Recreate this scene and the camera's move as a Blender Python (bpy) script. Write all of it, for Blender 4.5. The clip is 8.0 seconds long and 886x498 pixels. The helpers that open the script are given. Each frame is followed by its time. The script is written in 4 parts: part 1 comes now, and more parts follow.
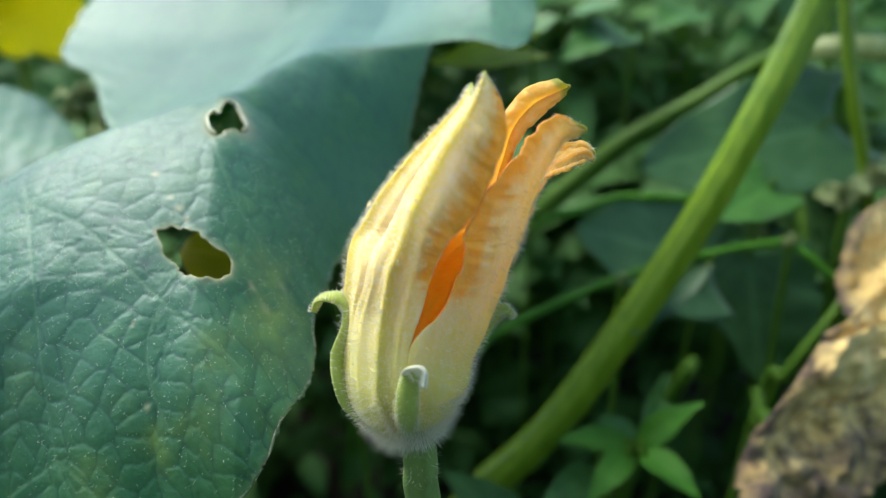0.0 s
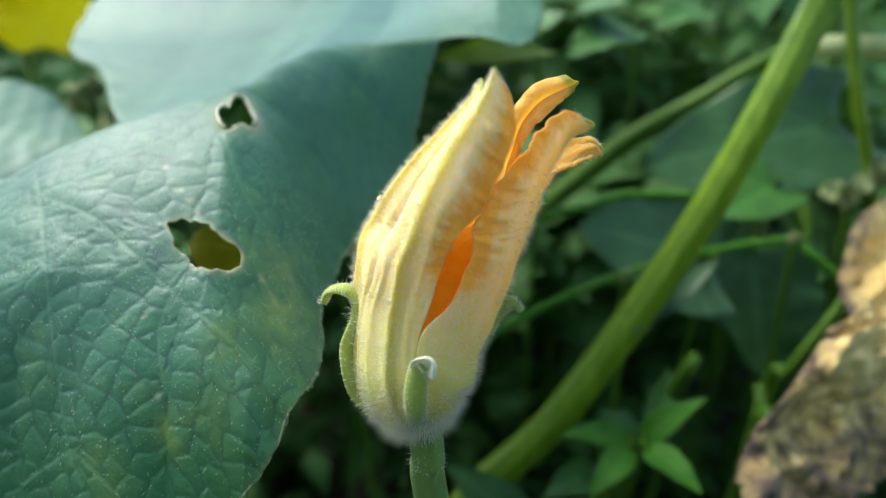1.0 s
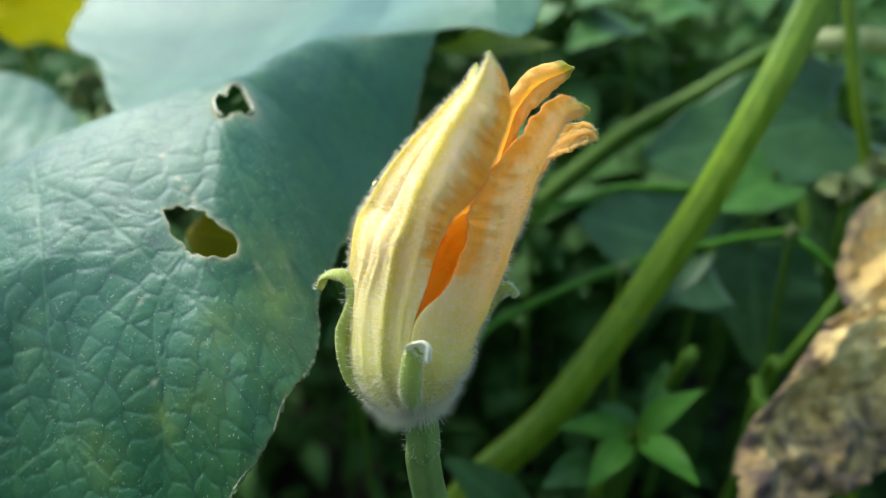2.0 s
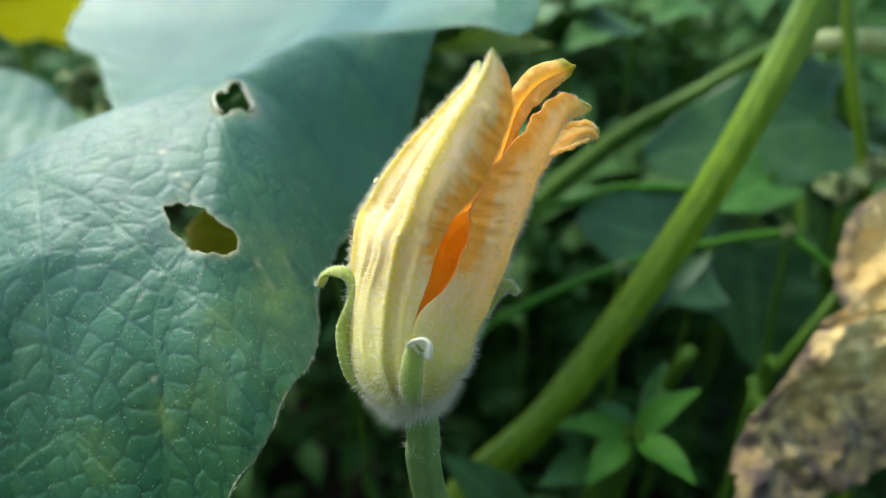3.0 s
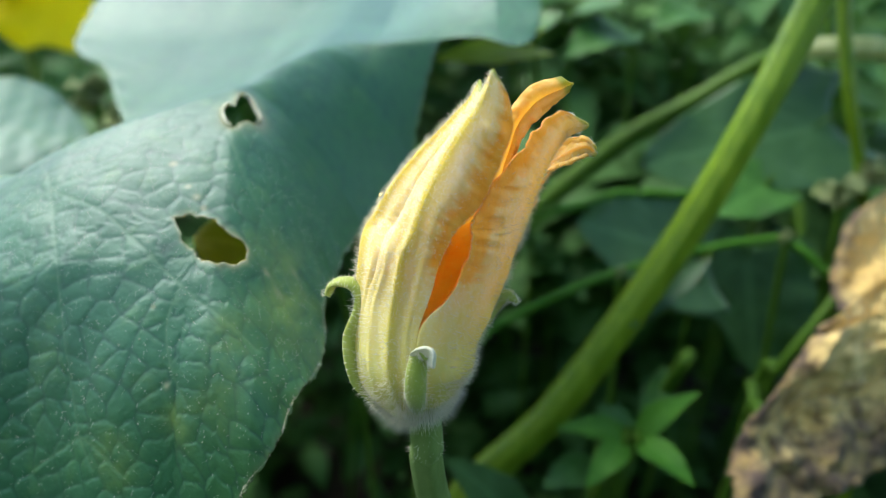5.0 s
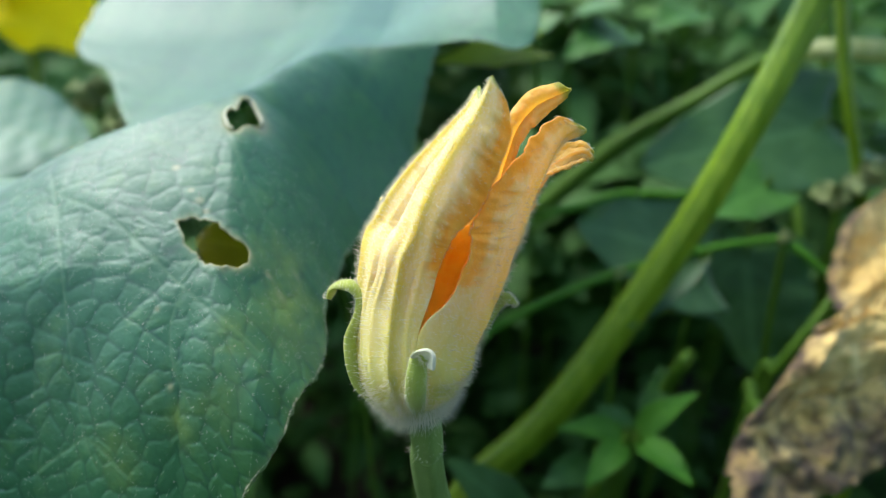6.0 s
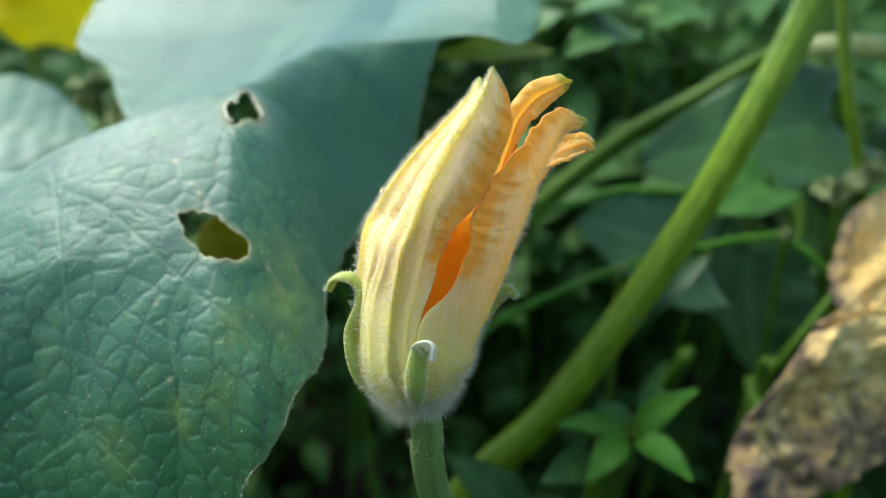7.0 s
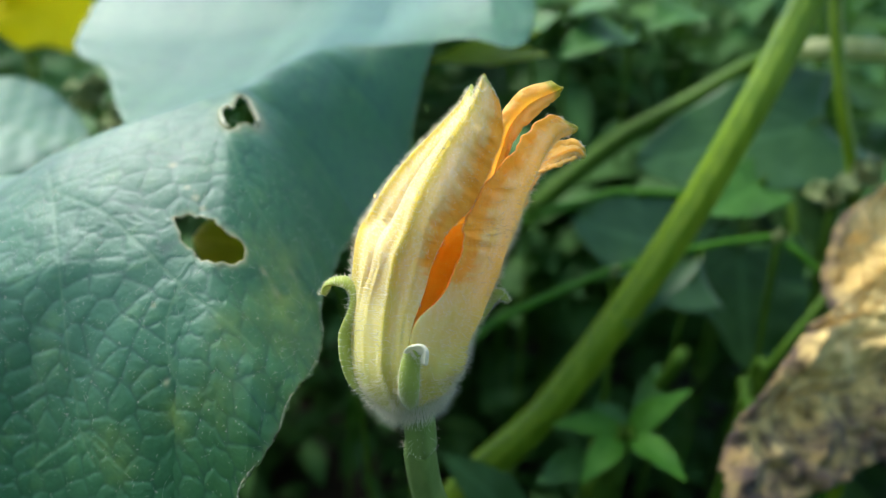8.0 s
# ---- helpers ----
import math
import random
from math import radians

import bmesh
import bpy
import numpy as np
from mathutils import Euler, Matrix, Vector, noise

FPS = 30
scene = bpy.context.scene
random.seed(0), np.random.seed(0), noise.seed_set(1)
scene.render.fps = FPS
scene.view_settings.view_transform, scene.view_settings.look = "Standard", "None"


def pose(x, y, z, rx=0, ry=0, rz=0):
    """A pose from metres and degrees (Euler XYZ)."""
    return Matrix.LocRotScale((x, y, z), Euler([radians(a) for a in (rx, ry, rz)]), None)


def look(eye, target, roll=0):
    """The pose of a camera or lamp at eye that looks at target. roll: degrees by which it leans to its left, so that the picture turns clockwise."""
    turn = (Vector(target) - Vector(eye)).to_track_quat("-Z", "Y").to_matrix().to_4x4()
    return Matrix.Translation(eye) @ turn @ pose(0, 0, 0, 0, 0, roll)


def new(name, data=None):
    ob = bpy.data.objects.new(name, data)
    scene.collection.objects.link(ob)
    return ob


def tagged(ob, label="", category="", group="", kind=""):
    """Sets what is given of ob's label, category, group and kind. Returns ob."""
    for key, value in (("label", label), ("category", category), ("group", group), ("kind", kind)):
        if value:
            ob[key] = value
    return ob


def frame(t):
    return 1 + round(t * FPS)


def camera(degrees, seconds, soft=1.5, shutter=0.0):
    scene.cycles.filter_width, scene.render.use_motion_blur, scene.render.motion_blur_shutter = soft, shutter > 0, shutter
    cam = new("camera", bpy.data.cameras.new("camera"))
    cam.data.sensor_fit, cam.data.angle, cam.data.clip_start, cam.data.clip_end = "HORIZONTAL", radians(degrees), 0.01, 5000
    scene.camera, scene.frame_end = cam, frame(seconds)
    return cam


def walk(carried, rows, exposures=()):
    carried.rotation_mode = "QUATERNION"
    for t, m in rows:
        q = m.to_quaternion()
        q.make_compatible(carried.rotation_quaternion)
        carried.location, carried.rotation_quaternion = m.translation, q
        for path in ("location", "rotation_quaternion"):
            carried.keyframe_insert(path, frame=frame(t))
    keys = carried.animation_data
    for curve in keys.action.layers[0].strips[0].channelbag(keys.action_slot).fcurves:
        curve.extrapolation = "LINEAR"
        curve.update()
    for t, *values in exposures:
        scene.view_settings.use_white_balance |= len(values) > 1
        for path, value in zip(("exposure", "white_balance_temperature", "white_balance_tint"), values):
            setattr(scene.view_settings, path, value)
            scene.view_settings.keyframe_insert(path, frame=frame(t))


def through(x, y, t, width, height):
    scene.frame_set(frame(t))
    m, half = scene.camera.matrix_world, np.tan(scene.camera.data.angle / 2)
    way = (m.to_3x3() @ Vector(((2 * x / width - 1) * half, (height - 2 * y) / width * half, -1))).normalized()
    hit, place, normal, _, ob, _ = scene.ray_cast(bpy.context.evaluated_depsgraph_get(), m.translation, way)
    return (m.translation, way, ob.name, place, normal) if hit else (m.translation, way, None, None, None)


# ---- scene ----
# ---- camera and its path ----
cam = camera(62, 8.0, soft=0.5)
cam.data.dof.use_dof = True
cam.data.dof.focus_distance = 0.171
cam.data.dof.aperture_fstop = 7.2
PATH = [
    (0.0, pose(0.00000, -0.15200, 0.37000, 72.000, 0.000, -0.000)),
    (0.5, pose(-0.00104, -0.15372, 0.36962, 71.979, -0.188, 0.198)),
    (1.0, pose(-0.00145, -0.15444, 0.36999, 71.749, -0.319, 0.269)),
    (1.5, pose(-0.00042, -0.15508, 0.36841, 71.630, -0.314, 0.330)),
    (3.0, pose(-0.00156, -0.15574, 0.36689, 71.568, -0.703, 0.066)),
    (3.5, pose(-0.00280, -0.15809, 0.36935, 71.572, -0.773, 0.073)),
    (4.0, pose(-0.00214, -0.16100, 0.37131, 71.685, -0.559, 0.203)),
    (4.5, pose(-0.00184, -0.16007, 0.37059, 71.651, -0.592, 0.196)),
    (6.0, pose(-0.00147, -0.16283, 0.37283, 71.585, -0.521, 0.263)),
    (6.5, pose(-0.00146, -0.16238, 0.37137, 71.538, -0.555, 0.273)),
    (7.0, pose(-0.00153, -0.16287, 0.37104, 71.526, -0.569, 0.284)),
    (7.5, pose(-0.00089, -0.16376, 0.37236, 71.406, -0.579, 0.291)),
    (8.0, pose(-0.00033, -0.16482, 0.37299, 71.489, -0.602, 0.133)),
]
walk(cam, PATH, ((0.0, 1.71, 6350, 10), (8.0, 1.71, 6350, 10)))

# ---- daylight: bright hazy sky, soft sun ----
SUN_UP, SUN_ROUND = radians(58), radians(-62)
world = bpy.data.worlds.new("sky")
scene.world = world
world.use_nodes = True
sky = world.node_tree.nodes.new("ShaderNodeTexSky")
sky.sky_type, sky.sun_disc = "NISHITA", False
sky.sun_elevation, sky.sun_rotation = SUN_UP, SUN_ROUND
sky.air_density, sky.dust_density = 1.0, 2.0
world.node_tree.links.new(sky.outputs[0], world.node_tree.nodes["Background"].inputs[0])
world.node_tree.nodes["Background"].inputs[1].default_value = 0.14
sun = new("sun", bpy.data.lights.new("sun", "SUN"))
sun.data.energy, sun.data.angle, sun.data.color = 1.45, radians(35), (1.0, 0.98, 0.92)
sun_way = Vector((math.sin(SUN_ROUND) * math.cos(SUN_UP), math.cos(SUN_ROUND) * math.cos(SUN_UP), math.sin(SUN_UP)))
sun.matrix_world = look(sun_way * 5, (0, 0, 0))


# ---- materials ----
class Mat:
    """A node material: short calls to wire it."""

    def __init__(self, name):
        self.m = bpy.data.materials.new(name)
        self.m.use_nodes = True
        self.t = self.m.node_tree
        self.bsdf = self.t.nodes["Principled BSDF"]
        self.out = self.t.nodes["Material Output"]
        self.where = self.t.nodes.new("ShaderNodeTexCoord").outputs["Object"]

    def put(self, value, socket):
        if isinstance(value, (int, float)):
            socket.default_value = value
        elif isinstance(value, tuple):
            socket.default_value = (*value, 1.0) if len(value) == 3 and socket.type == "RGBA" else value
        else:
            self.t.links.new(value, socket)

    def noise(self, scale, detail=4.0, rough=0.55, stretch=None):
        n = self.t.nodes.new("ShaderNodeTexNoise")
        n.inputs["Scale"].default_value, n.inputs["Detail"].default_value, n.inputs["Roughness"].default_value = scale, detail, rough
        if stretch:
            mp = self.t.nodes.new("ShaderNodeMapping")
            mp.inputs["Scale"].default_value = stretch
            self.t.links.new(self.where, mp.inputs[0])
            self.t.links.new(mp.outputs[0], n.inputs["Vector"])
        else:
            self.t.links.new(self.where, n.inputs["Vector"])
        return n.outputs["Fac"]

    def attr(self, name):
        n = self.t.nodes.new("ShaderNodeAttribute")
        n.attribute_name = name
        return n.outputs["Fac"]

    def span(self, value, a, b, c=0.0, d=1.0):
        n = self.t.nodes.new("ShaderNodeMapRange")
        self.put(value, n.inputs[0])
        for i, v in enumerate((a, b, c, d)):
            n.inputs[i + 1].default_value = v
        return n.outputs[0]

    def mix(self, fac, a, b):
        n = self.t.nodes.new("ShaderNodeMix")
        n.data_type = "RGBA"
        self.put(fac, n.inputs[0])
        self.put(a, n.inputs[6])
        self.put(b, n.inputs[7])
        return n.outputs[2]

    def math(self, op, a, b):
        n = self.t.nodes.new("ShaderNodeMath")
        n.operation = op
        self.put(a, n.inputs[0])
        self.put(b, n.inputs[1])
        return n.outputs[0]

    def random(self):
        return self.t.nodes.new("ShaderNodeObjectInfo").outputs["Random"]

    def island(self):
        return self.t.nodes.new("ShaderNodeNewGeometry").outputs["Random Per Island"]

    def finish(self, colour, rough=0.5, spec=0.4, bump=None, strength=0.3, distance=0.0005, through=0.0, glow_colour=None, sheen=0.0, sheen_rough=0.4, coat=0.0):
        b = self.bsdf.inputs
        self.put(colour, b["Base Color"])
        self.put(rough, b["Roughness"])
        self.put(spec, b["Specular IOR Level"])
        if sheen:
            b["Sheen Weight"].default_value, b["Sheen Roughness"].default_value = sheen, sheen_rough
        if coat:
            b["Coat Weight"].default_value, b["Coat Roughness"].default_value = coat, 0.42
        if bump is not None:
            n = self.t.nodes.new("ShaderNodeBump")
            n.inputs["Strength"].default_value, n.inputs["Distance"].default_value = strength, distance
            self.put(bump, n.inputs["Height"])
            self.t.links.new(n.outputs[0], b["Normal"])
        if through != 0.0:
            tr = self.t.nodes.new("ShaderNodeBsdfTranslucent")
            self.put(glow_colour if glow_colour is not None else colour, tr.inputs[0])
            mx = self.t.nodes.new("ShaderNodeMixShader")
            self.put(through, mx.inputs[0])
            self.t.links.new(self.bsdf.outputs[0], mx.inputs[1])
            self.t.links.new(tr.outputs[0], mx.inputs[2])
            self.t.links.new(mx.outputs[0], self.out.inputs[0])
        return self.m


def leaf_material(name, dark, light, through=0.25, sheen=0.1, rough=0.45, scale=60.0, vary=0.0, spec=0.45):
    m = Mat(name)
    big, fine = m.noise(scale, 3.0), m.noise(scale * 14, 3.0)
    col = m.mix(m.span(big, 0.35, 0.68), dark, light)
    col = m.mix(m.math("MULTIPLY", m.span(fine, 0.5, 0.75), 0.35), col, tuple(c * 0.6 for c in dark))
    if vary:
        col = m.mix(m.math("MULTIPLY", m.island(), vary), col, (light[0] * 1.3, light[1] * 0.9, light[2] * 0.5))
    col = m.mix(m.math("MULTIPLY", m.attr("margin"), 0.85), col, (0.034, 0.132, 0.024))
    col = m.mix(m.math("MULTIPLY", m.attr("vein"), 0.45), col, tuple(min(1, c * 1.7 + 0.03) for c in light))
    return m.finish(col, m.span(fine, 0.2, 0.8, rough - 0.1, rough + 0.15), spec, fine, 0.25, 0.0004, through, m.mix(0.5, col, (light[0] * 2.2, light[1] * 1.9, light[2] * 0.6)), sheen)


def big_leaf_material():
    m = Mat("squash_leaf_skin")
    big, mid, fine = m.noise(28, 3.0), m.noise(95, 4.0, 0.6), m.noise(900, 3.0, 0.6)
    col = m.mix(m.span(big, 0.35, 0.65), (0.018, 0.102, 0.034), (0.031, 0.140, 0.047))
    col = m.mix(m.math("MULTIPLY", m.span(mid, 0.55, 0.70), 0.35), col, (0.110, 0.255, 0.045))
    col = m.mix(m.math("MULTIPLY", m.span(fine, 0.5, 0.8), 0.4), col, (0.030, 0.115, 0.046))
    col = m.mix(m.math("MULTIPLY", m.attr("margin"), 0.85), col, (0.034, 0.132, 0.024))
    col = m.mix(m.math("MULTIPLY", m.attr("vein"), 0.35), col, (0.150, 0.250, 0.110))
    # shade in the seams between puckers, put into the colour
    col = m.mix(m.math("MINIMUM", m.math("MULTIPLY", m.attr("groove_shade"), 0.7), 0.8), col, (0.008, 0.050, 0.020))
    col = m.mix(m.math("MULTIPLY", m.attr("yellowing"), m.span(mid, 0.36, 0.62, 0.10, 0.85)), col, (0.170, 0.270, 0.035))
    col = m.mix(m.math("MULTIPLY", m.attr("gnawed"), 0.85), col, (0.420, 0.380, 0.170))
    rough = m.span(fine, 0.25, 0.75, 0.42, 0.62)
    m.bsdf.inputs["Sheen Tint"].default_value = (0.45, 0.85, 1.0, 1.0)
    m.bsdf.inputs["Specular Tint"].default_value = (0.66, 0.90, 1.0, 1.0)
    return m.finish(col, rough, 0.5, m.math("ADD", fine, m.noise(380, 4.0, 0.6)), 0.45, 0.0004, 0.22, m.mix(0.6, col, (0.08, 0.34, 0.04)), 0.04, 0.3, 0.34)


def petal_outside():
    m = Mat("petal_outside")
    streak, fine, felt = m.noise(330, 3.0, 0.6, (1.0, 1.0, 0.22)), m.noise(2600, 2.0, 0.6), m.noise(1100, 3.0, 0.65)
    col = m.mix(m.span(streak, 0.38, 0.66), (0.92, 0.75, 0.22), (0.96, 0.82, 0.38))
    col = m.mix(m.span(felt, 0.48, 0.68, 0.0, 0.7), col, (0.96, 0.88, 0.58))
    col = m.mix(m.math("MULTIPLY", m.attr("rib"), m.span(felt, 0.3, 0.7, 1.0, 0.7)), col, (0.90, 0.75, 0.07))
    orange = m.mix(m.span(streak, 0.35, 0.65), (0.98, 0.42, 0.020), (0.99, 0.56, 0.08))
    col = m.mix(m.math("MULTIPLY", m.attr("back"), 0.75), col, (0.98, 0.66, 0.20))
    col = m.mix(m.math("MULTIPLY", m.attr("rim"), m.math("MAXIMUM", m.span(m.attr("trough"), 0.2, 0.75, 0.3, 1.0), m.span(m.attr("rim"), 0.65, 1.0, 0.0, 0.95))), col, orange)
    col = m.mix(m.math("MULTIPLY", m.attr("low"), m.span(streak, 0.2, 0.8, 0.75, 1.0)), col, (0.50, 0.59, 0.12))
    col = m.mix(m.attr("tip"), col, (0.34, 0.42, 0.08))
    return m.finish(col, 0.65, 0.2, m.math("ADD", fine, m.math("MULTIPLY", felt, 1.5)), 0.32, 0.0004, m.span(m.attr("back"), 0.0, 1.0, 0.30, 0.62), m.mix(0.6, col, (0.93, 0.83, 0.22)), 0.25, 0.45)


def petal_inside():
    m = Mat("petal_inside")
    cross, fine = m.noise(330, 4.0, 0.65, (0.5, 0.5, 1.0)), m.noise(1500, 3.0)
    col = m.mix(m.span(cross, 0.38, 0.66), (0.98, 0.40, 0.008), (0.99, 0.54, 0.04))
    col = m.mix(m.math("MULTIPLY", m.attr("back"), m.span(fine, 0.3, 0.7, 0.7, 1.0)), col, (1.0, 0.78, 0.26))
    col = m.mix(m.math("MULTIPLY", m.math("POWER", m.attr("rib"), 3.0), m.attr("back")), col, (0.96, 0.46, 0.012))
    col = m.mix(m.attr("low"), col, (0.82, 0.70, 0.20))
    col = m.mix(m.attr("tip"), col, (0.32, 0.42, 0.07))
    return m.finish(col, 0.55, 0.25, m.math("ADD", cross, fine), 0.5, 0.0005, m.span(m.attr("back"), 0.0, 1.0, 0.50, 0.66), m.mix(0.5, col, (0.99, 0.70, 0.14)), 0.5)


def stem_material(name, dark, light, through=0.12, spec=0.35, sheen=0.06):
    m = Mat(name)
    streak, fine = m.noise(260, 3.0, 0.6, (1.0, 1.0, 0.08)), m.noise(1400, 2.0)
    col = m.mix(m.span(streak, 0.35, 0.68), dark, light)
    col = m.mix(m.math("MULTIPLY", m.span(m.noise(70, 3.0), 0.45, 0.7), 0.4), col, tuple(c * 0.7 for c in dark))
    return m.finish(col, 0.42, spec, m.math("ADD", streak, fine), 0.3, 0.0004, through, light, sheen)


def dry_leaf_material():
    m = Mat("withered_leaf")
    big, mid, fine = m.noise(34, 4.0, 0.6), m.noise(120, 6.0, 0.62), m.noise(700, 3.0)
    col = m.mix(m.span(big, 0.38, 0.64), (0.80, 0.56, 0.16), (0.93, 0.72, 0.27))
    col = m.mix(m.span(m.noise(70, 4.0, 0.6), 0.54, 0.70, 0.0, 0.6), col, (0.50, 0.31, 0.10))
    col = m.mix(m.math("MULTIPLY", m.span(mid, 0.46, 0.60), m.attr("blotch")), col, (0.105, 0.075, 0.050))
    col = m.mix(m.math("MULTIPLY", m.attr("charred"), m.span(mid, 0.30, 0.55, 0.5, 1.0)), col, (0.075, 0.055, 0.045))
    col = m.mix(m.math("MULTIPLY", m.span(fine, 0.5, 0.8), 0.3), col, (0.62, 0.46, 0.24))
    return m.finish(col, 0.8, 0.2, m.math("ADD", mid, fine), 0.4, 0.0008, 0.15, (0.6, 0.4, 0.12), 0.1)


def plain_material(name, a, b, scale, rough=0.7, through=0.0, sheen=0.0):
    m = Mat(name)
    n, fine = m.noise(scale, 4.0), m.noise(scale * 12, 3.0)
    return m.finish(m.mix(m.span(n, 0.35, 0.65), a, b), rough, 0.3, fine, 0.4, 0.001, through, b, sheen)


LEAF = big_leaf_material()
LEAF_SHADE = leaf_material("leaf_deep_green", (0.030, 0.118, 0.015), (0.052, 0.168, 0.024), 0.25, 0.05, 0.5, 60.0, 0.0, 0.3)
LEAF_LIME = leaf_material("leaf_yellow_green", (0.320, 0.420, 0.080), (0.440, 0.540, 0.130), 0.7, 0.0)
LEAF_FRESH = leaf_material("leaf_fresh_green", (0.042, 0.165, 0.010), (0.072, 0.225, 0.016), 0.35, 0.0, 0.5, 60.0, 0.0, 0.2)
LEAF_MID = leaf_material("leaf_mid_green", (0.038, 0.122, 0.036), (0.062, 0.168, 0.050), 0.28, 0.15)
LEAF_OLIVE = leaf_material("leaf_olive", (0.400, 0.410, 0.060), (0.520, 0.520, 0.090), 0.65, 0.0)
LEAF_WEEDS = leaf_material("weed_leaves", (0.029, 0.094, 0.017), (0.050, 0.144, 0.030), 0.25, 0.0, 0.6, 40.0, 0.35, 0.2)
PETAL_OUT, PETAL_IN = petal_outside(), petal_inside()
SEPAL = stem_material("sepal_green", (0.32, 0.42, 0.06), (0.50, 0.56, 0.14), 0.25, 0.2, 0.4)
SEPAL_TIP = plain_material("sepal_withered_tip", (0.55, 0.58, 0.36), (0.74, 0.74, 0.55), 300, 0.7, 0.3)
CALYX = stem_material("calyx_green", (0.46, 0.52, 0.15), (0.60, 0.64, 0.24), 0.3)
STEM_GREEN = stem_material("thin_stem_green", (0.045, 0.160, 0.010), (0.080, 0.230, 0.018), 0.15, 0.15, 0.0)
STALK = stem_material("stalk_green", (0.150, 0.245, 0.055), (0.220, 0.325, 0.085), 0.15)
PETIOLE = stem_material("petiole_green", (0.100, 0.195, 0.005), (0.175, 0.285, 0.014), 0.15, 0.22, 0.0)
# paler tone for the vine's lit end; the light is in the colour
VINE_LIT = stem_material("vine_lit_green", (0.380, 0.450, 0.150), (0.540, 0.600, 0.250), 0.2)
VINE_DARK = stem_material("vine_green", (0.055, 0.135, 0.010), (0.090, 0.190, 0.018), 0.15, 0.12, 0.0)
HAIR = plain_material("hair_white", (0.84, 0.82, 0.60), (0.93, 0.91, 0.74), 400, 0.5, 0.5)
DRY = dry_leaf_material()
YELLOW = plain_material("flower_yellow", (0.88, 0.76, 0.008), (0.93, 0.84, 0.02), 60, 0.5, 0.75)
HUSK = plain_material("husk_pale", (0.19, 0.27, 0.08), (0.32, 0.37, 0.16), 120, 0.7, 0.3)
SOIL = plain_material("soil", (0.016, 0.013, 0.009), (0.040, 0.031, 0.020), 30, 0.9)


def water_material():
    m = Mat("water")
    m.bsdf.inputs["Transmission Weight"].default_value, m.bsdf.inputs["IOR"].default_value = 1.0, 1.33
    return m.finish((0.97, 0.98, 0.97), 0.02, 0.5)


WATER = water_material()
SOIL_Z = -0.15


# ---- making shapes ----
def curve(points, n):
    """A smooth line of n + 1 places through the given ones."""
    p = np.array(points, float)
    p = np.vstack([2 * p[0] - p[1], p, 2 * p[-1] - p[-2]])
    u = np.linspace(0, len(points) - 1 - 1e-9, n + 1)
    k, f = u.astype(int), (u % 1)[:, None]
    a, b, c, d = p[k], p[k + 1], p[k + 2], p[k + 3]
    return 0.5 * (2 * b + (c - a) * f + (2 * a - 5 * b + 4 * c - d) * f**2 + (3 * b - a - 3 * c + d) * f**3)


def unit(v):
    return v / (np.linalg.norm(v, axis=-1, keepdims=True) + 1e-12)


def mesh_from(name, verts, faces, materials, attributes=None, slots=None, smooth=True):
    me = bpy.data.meshes.new(name)
    me.from_pydata(np.asarray(verts, float).tolist(), [], [list(map(int, f)) for f in faces])
    for mt in materials:
        me.materials.append(mt)
    me.polygons.foreach_set("use_smooth", [smooth] * len(me.polygons))
    if slots is not None:
        me.polygons.foreach_set("material_index", np.asarray(slots, np.int32))
    for key, values in (attributes or {}).items():
        me.attributes.new(key, "FLOAT", "POINT").data.foreach_set("value", np.asarray(values, np.float32).ravel())
    me.update()
    return me


def thing(name, place, label, category, group="", kind=""):
    ob = new(name)
    ob.empty_display_size = 0.01
    ob.location = place
    return tagged(ob, label, category, group, kind)


def part(name, me, parent, label="", kind=""):
    """Links a mesh, built in world metres, as a part of a thing whose turn is none."""
    ob = new(name, me)
    base = parent.location if parent.parent is None else parent.parent.location + parent.location
    me.transform(Matrix.Translation(-Vector(base)))
    ob.parent = parent
    return tagged(ob, label, kind=kind)


def grid_faces(rows, cols, wrap=False):
    r, c = np.meshgrid(np.arange(rows - 1), np.arange(cols if wrap else cols - 1), indexing="ij")
    a, b = r * cols + c, r * cols + (c + 1) % cols
    return np.stack([a, b, b + cols, a + cols], -1).reshape(-1, 4)


def tube(name, points, radii, material, sides=12, n=40, flat=1.0, ribs=0, rib_depth=0.06, side_hint=(1, 0, 0), rough=0.0):
    """A stalk along a smooth line, with lengthwise ribs where asked."""
    line = curve(points, n)
    rad = np.interp(np.linspace(0, 1, n + 1), np.linspace(0, 1, len(radii)), radii)
    ahead = unit(np.gradient(line, axis=0))
    e = unit(np.array(side_hint, float) - (ahead @ np.array(side_hint, float))[:, None] * ahead)
    g = np.cross(ahead, e)
    turn = np.linspace(0, 2 * np.pi, sides, endpoint=False)
    wave = 1 + (rib_depth * np.cos(ribs * turn) if ribs else 0 * turn)
    ring = rad[:, None, None] * (e[:, None] * (np.cos(turn) * wave)[None, :, None] + flat * g[:, None] * (np.sin(turn) * wave)[None, :, None])
    if rough:
        ring = ring * (1 + rough * np.array([[math.sin(i * 0.7 + j * 1.9) * math.sin(i * 0.23 + j) for j in range(sides)] for i in range(n + 1)])[..., None])
    verts = (line[:, None] + ring).reshape(-1, 3)
    faces = grid_faces(n + 1, sides, True).tolist() + [list(range(sides))[::-1], list(range(n * sides, (n + 1) * sides))]
    return mesh_from(name, verts, faces, [material])


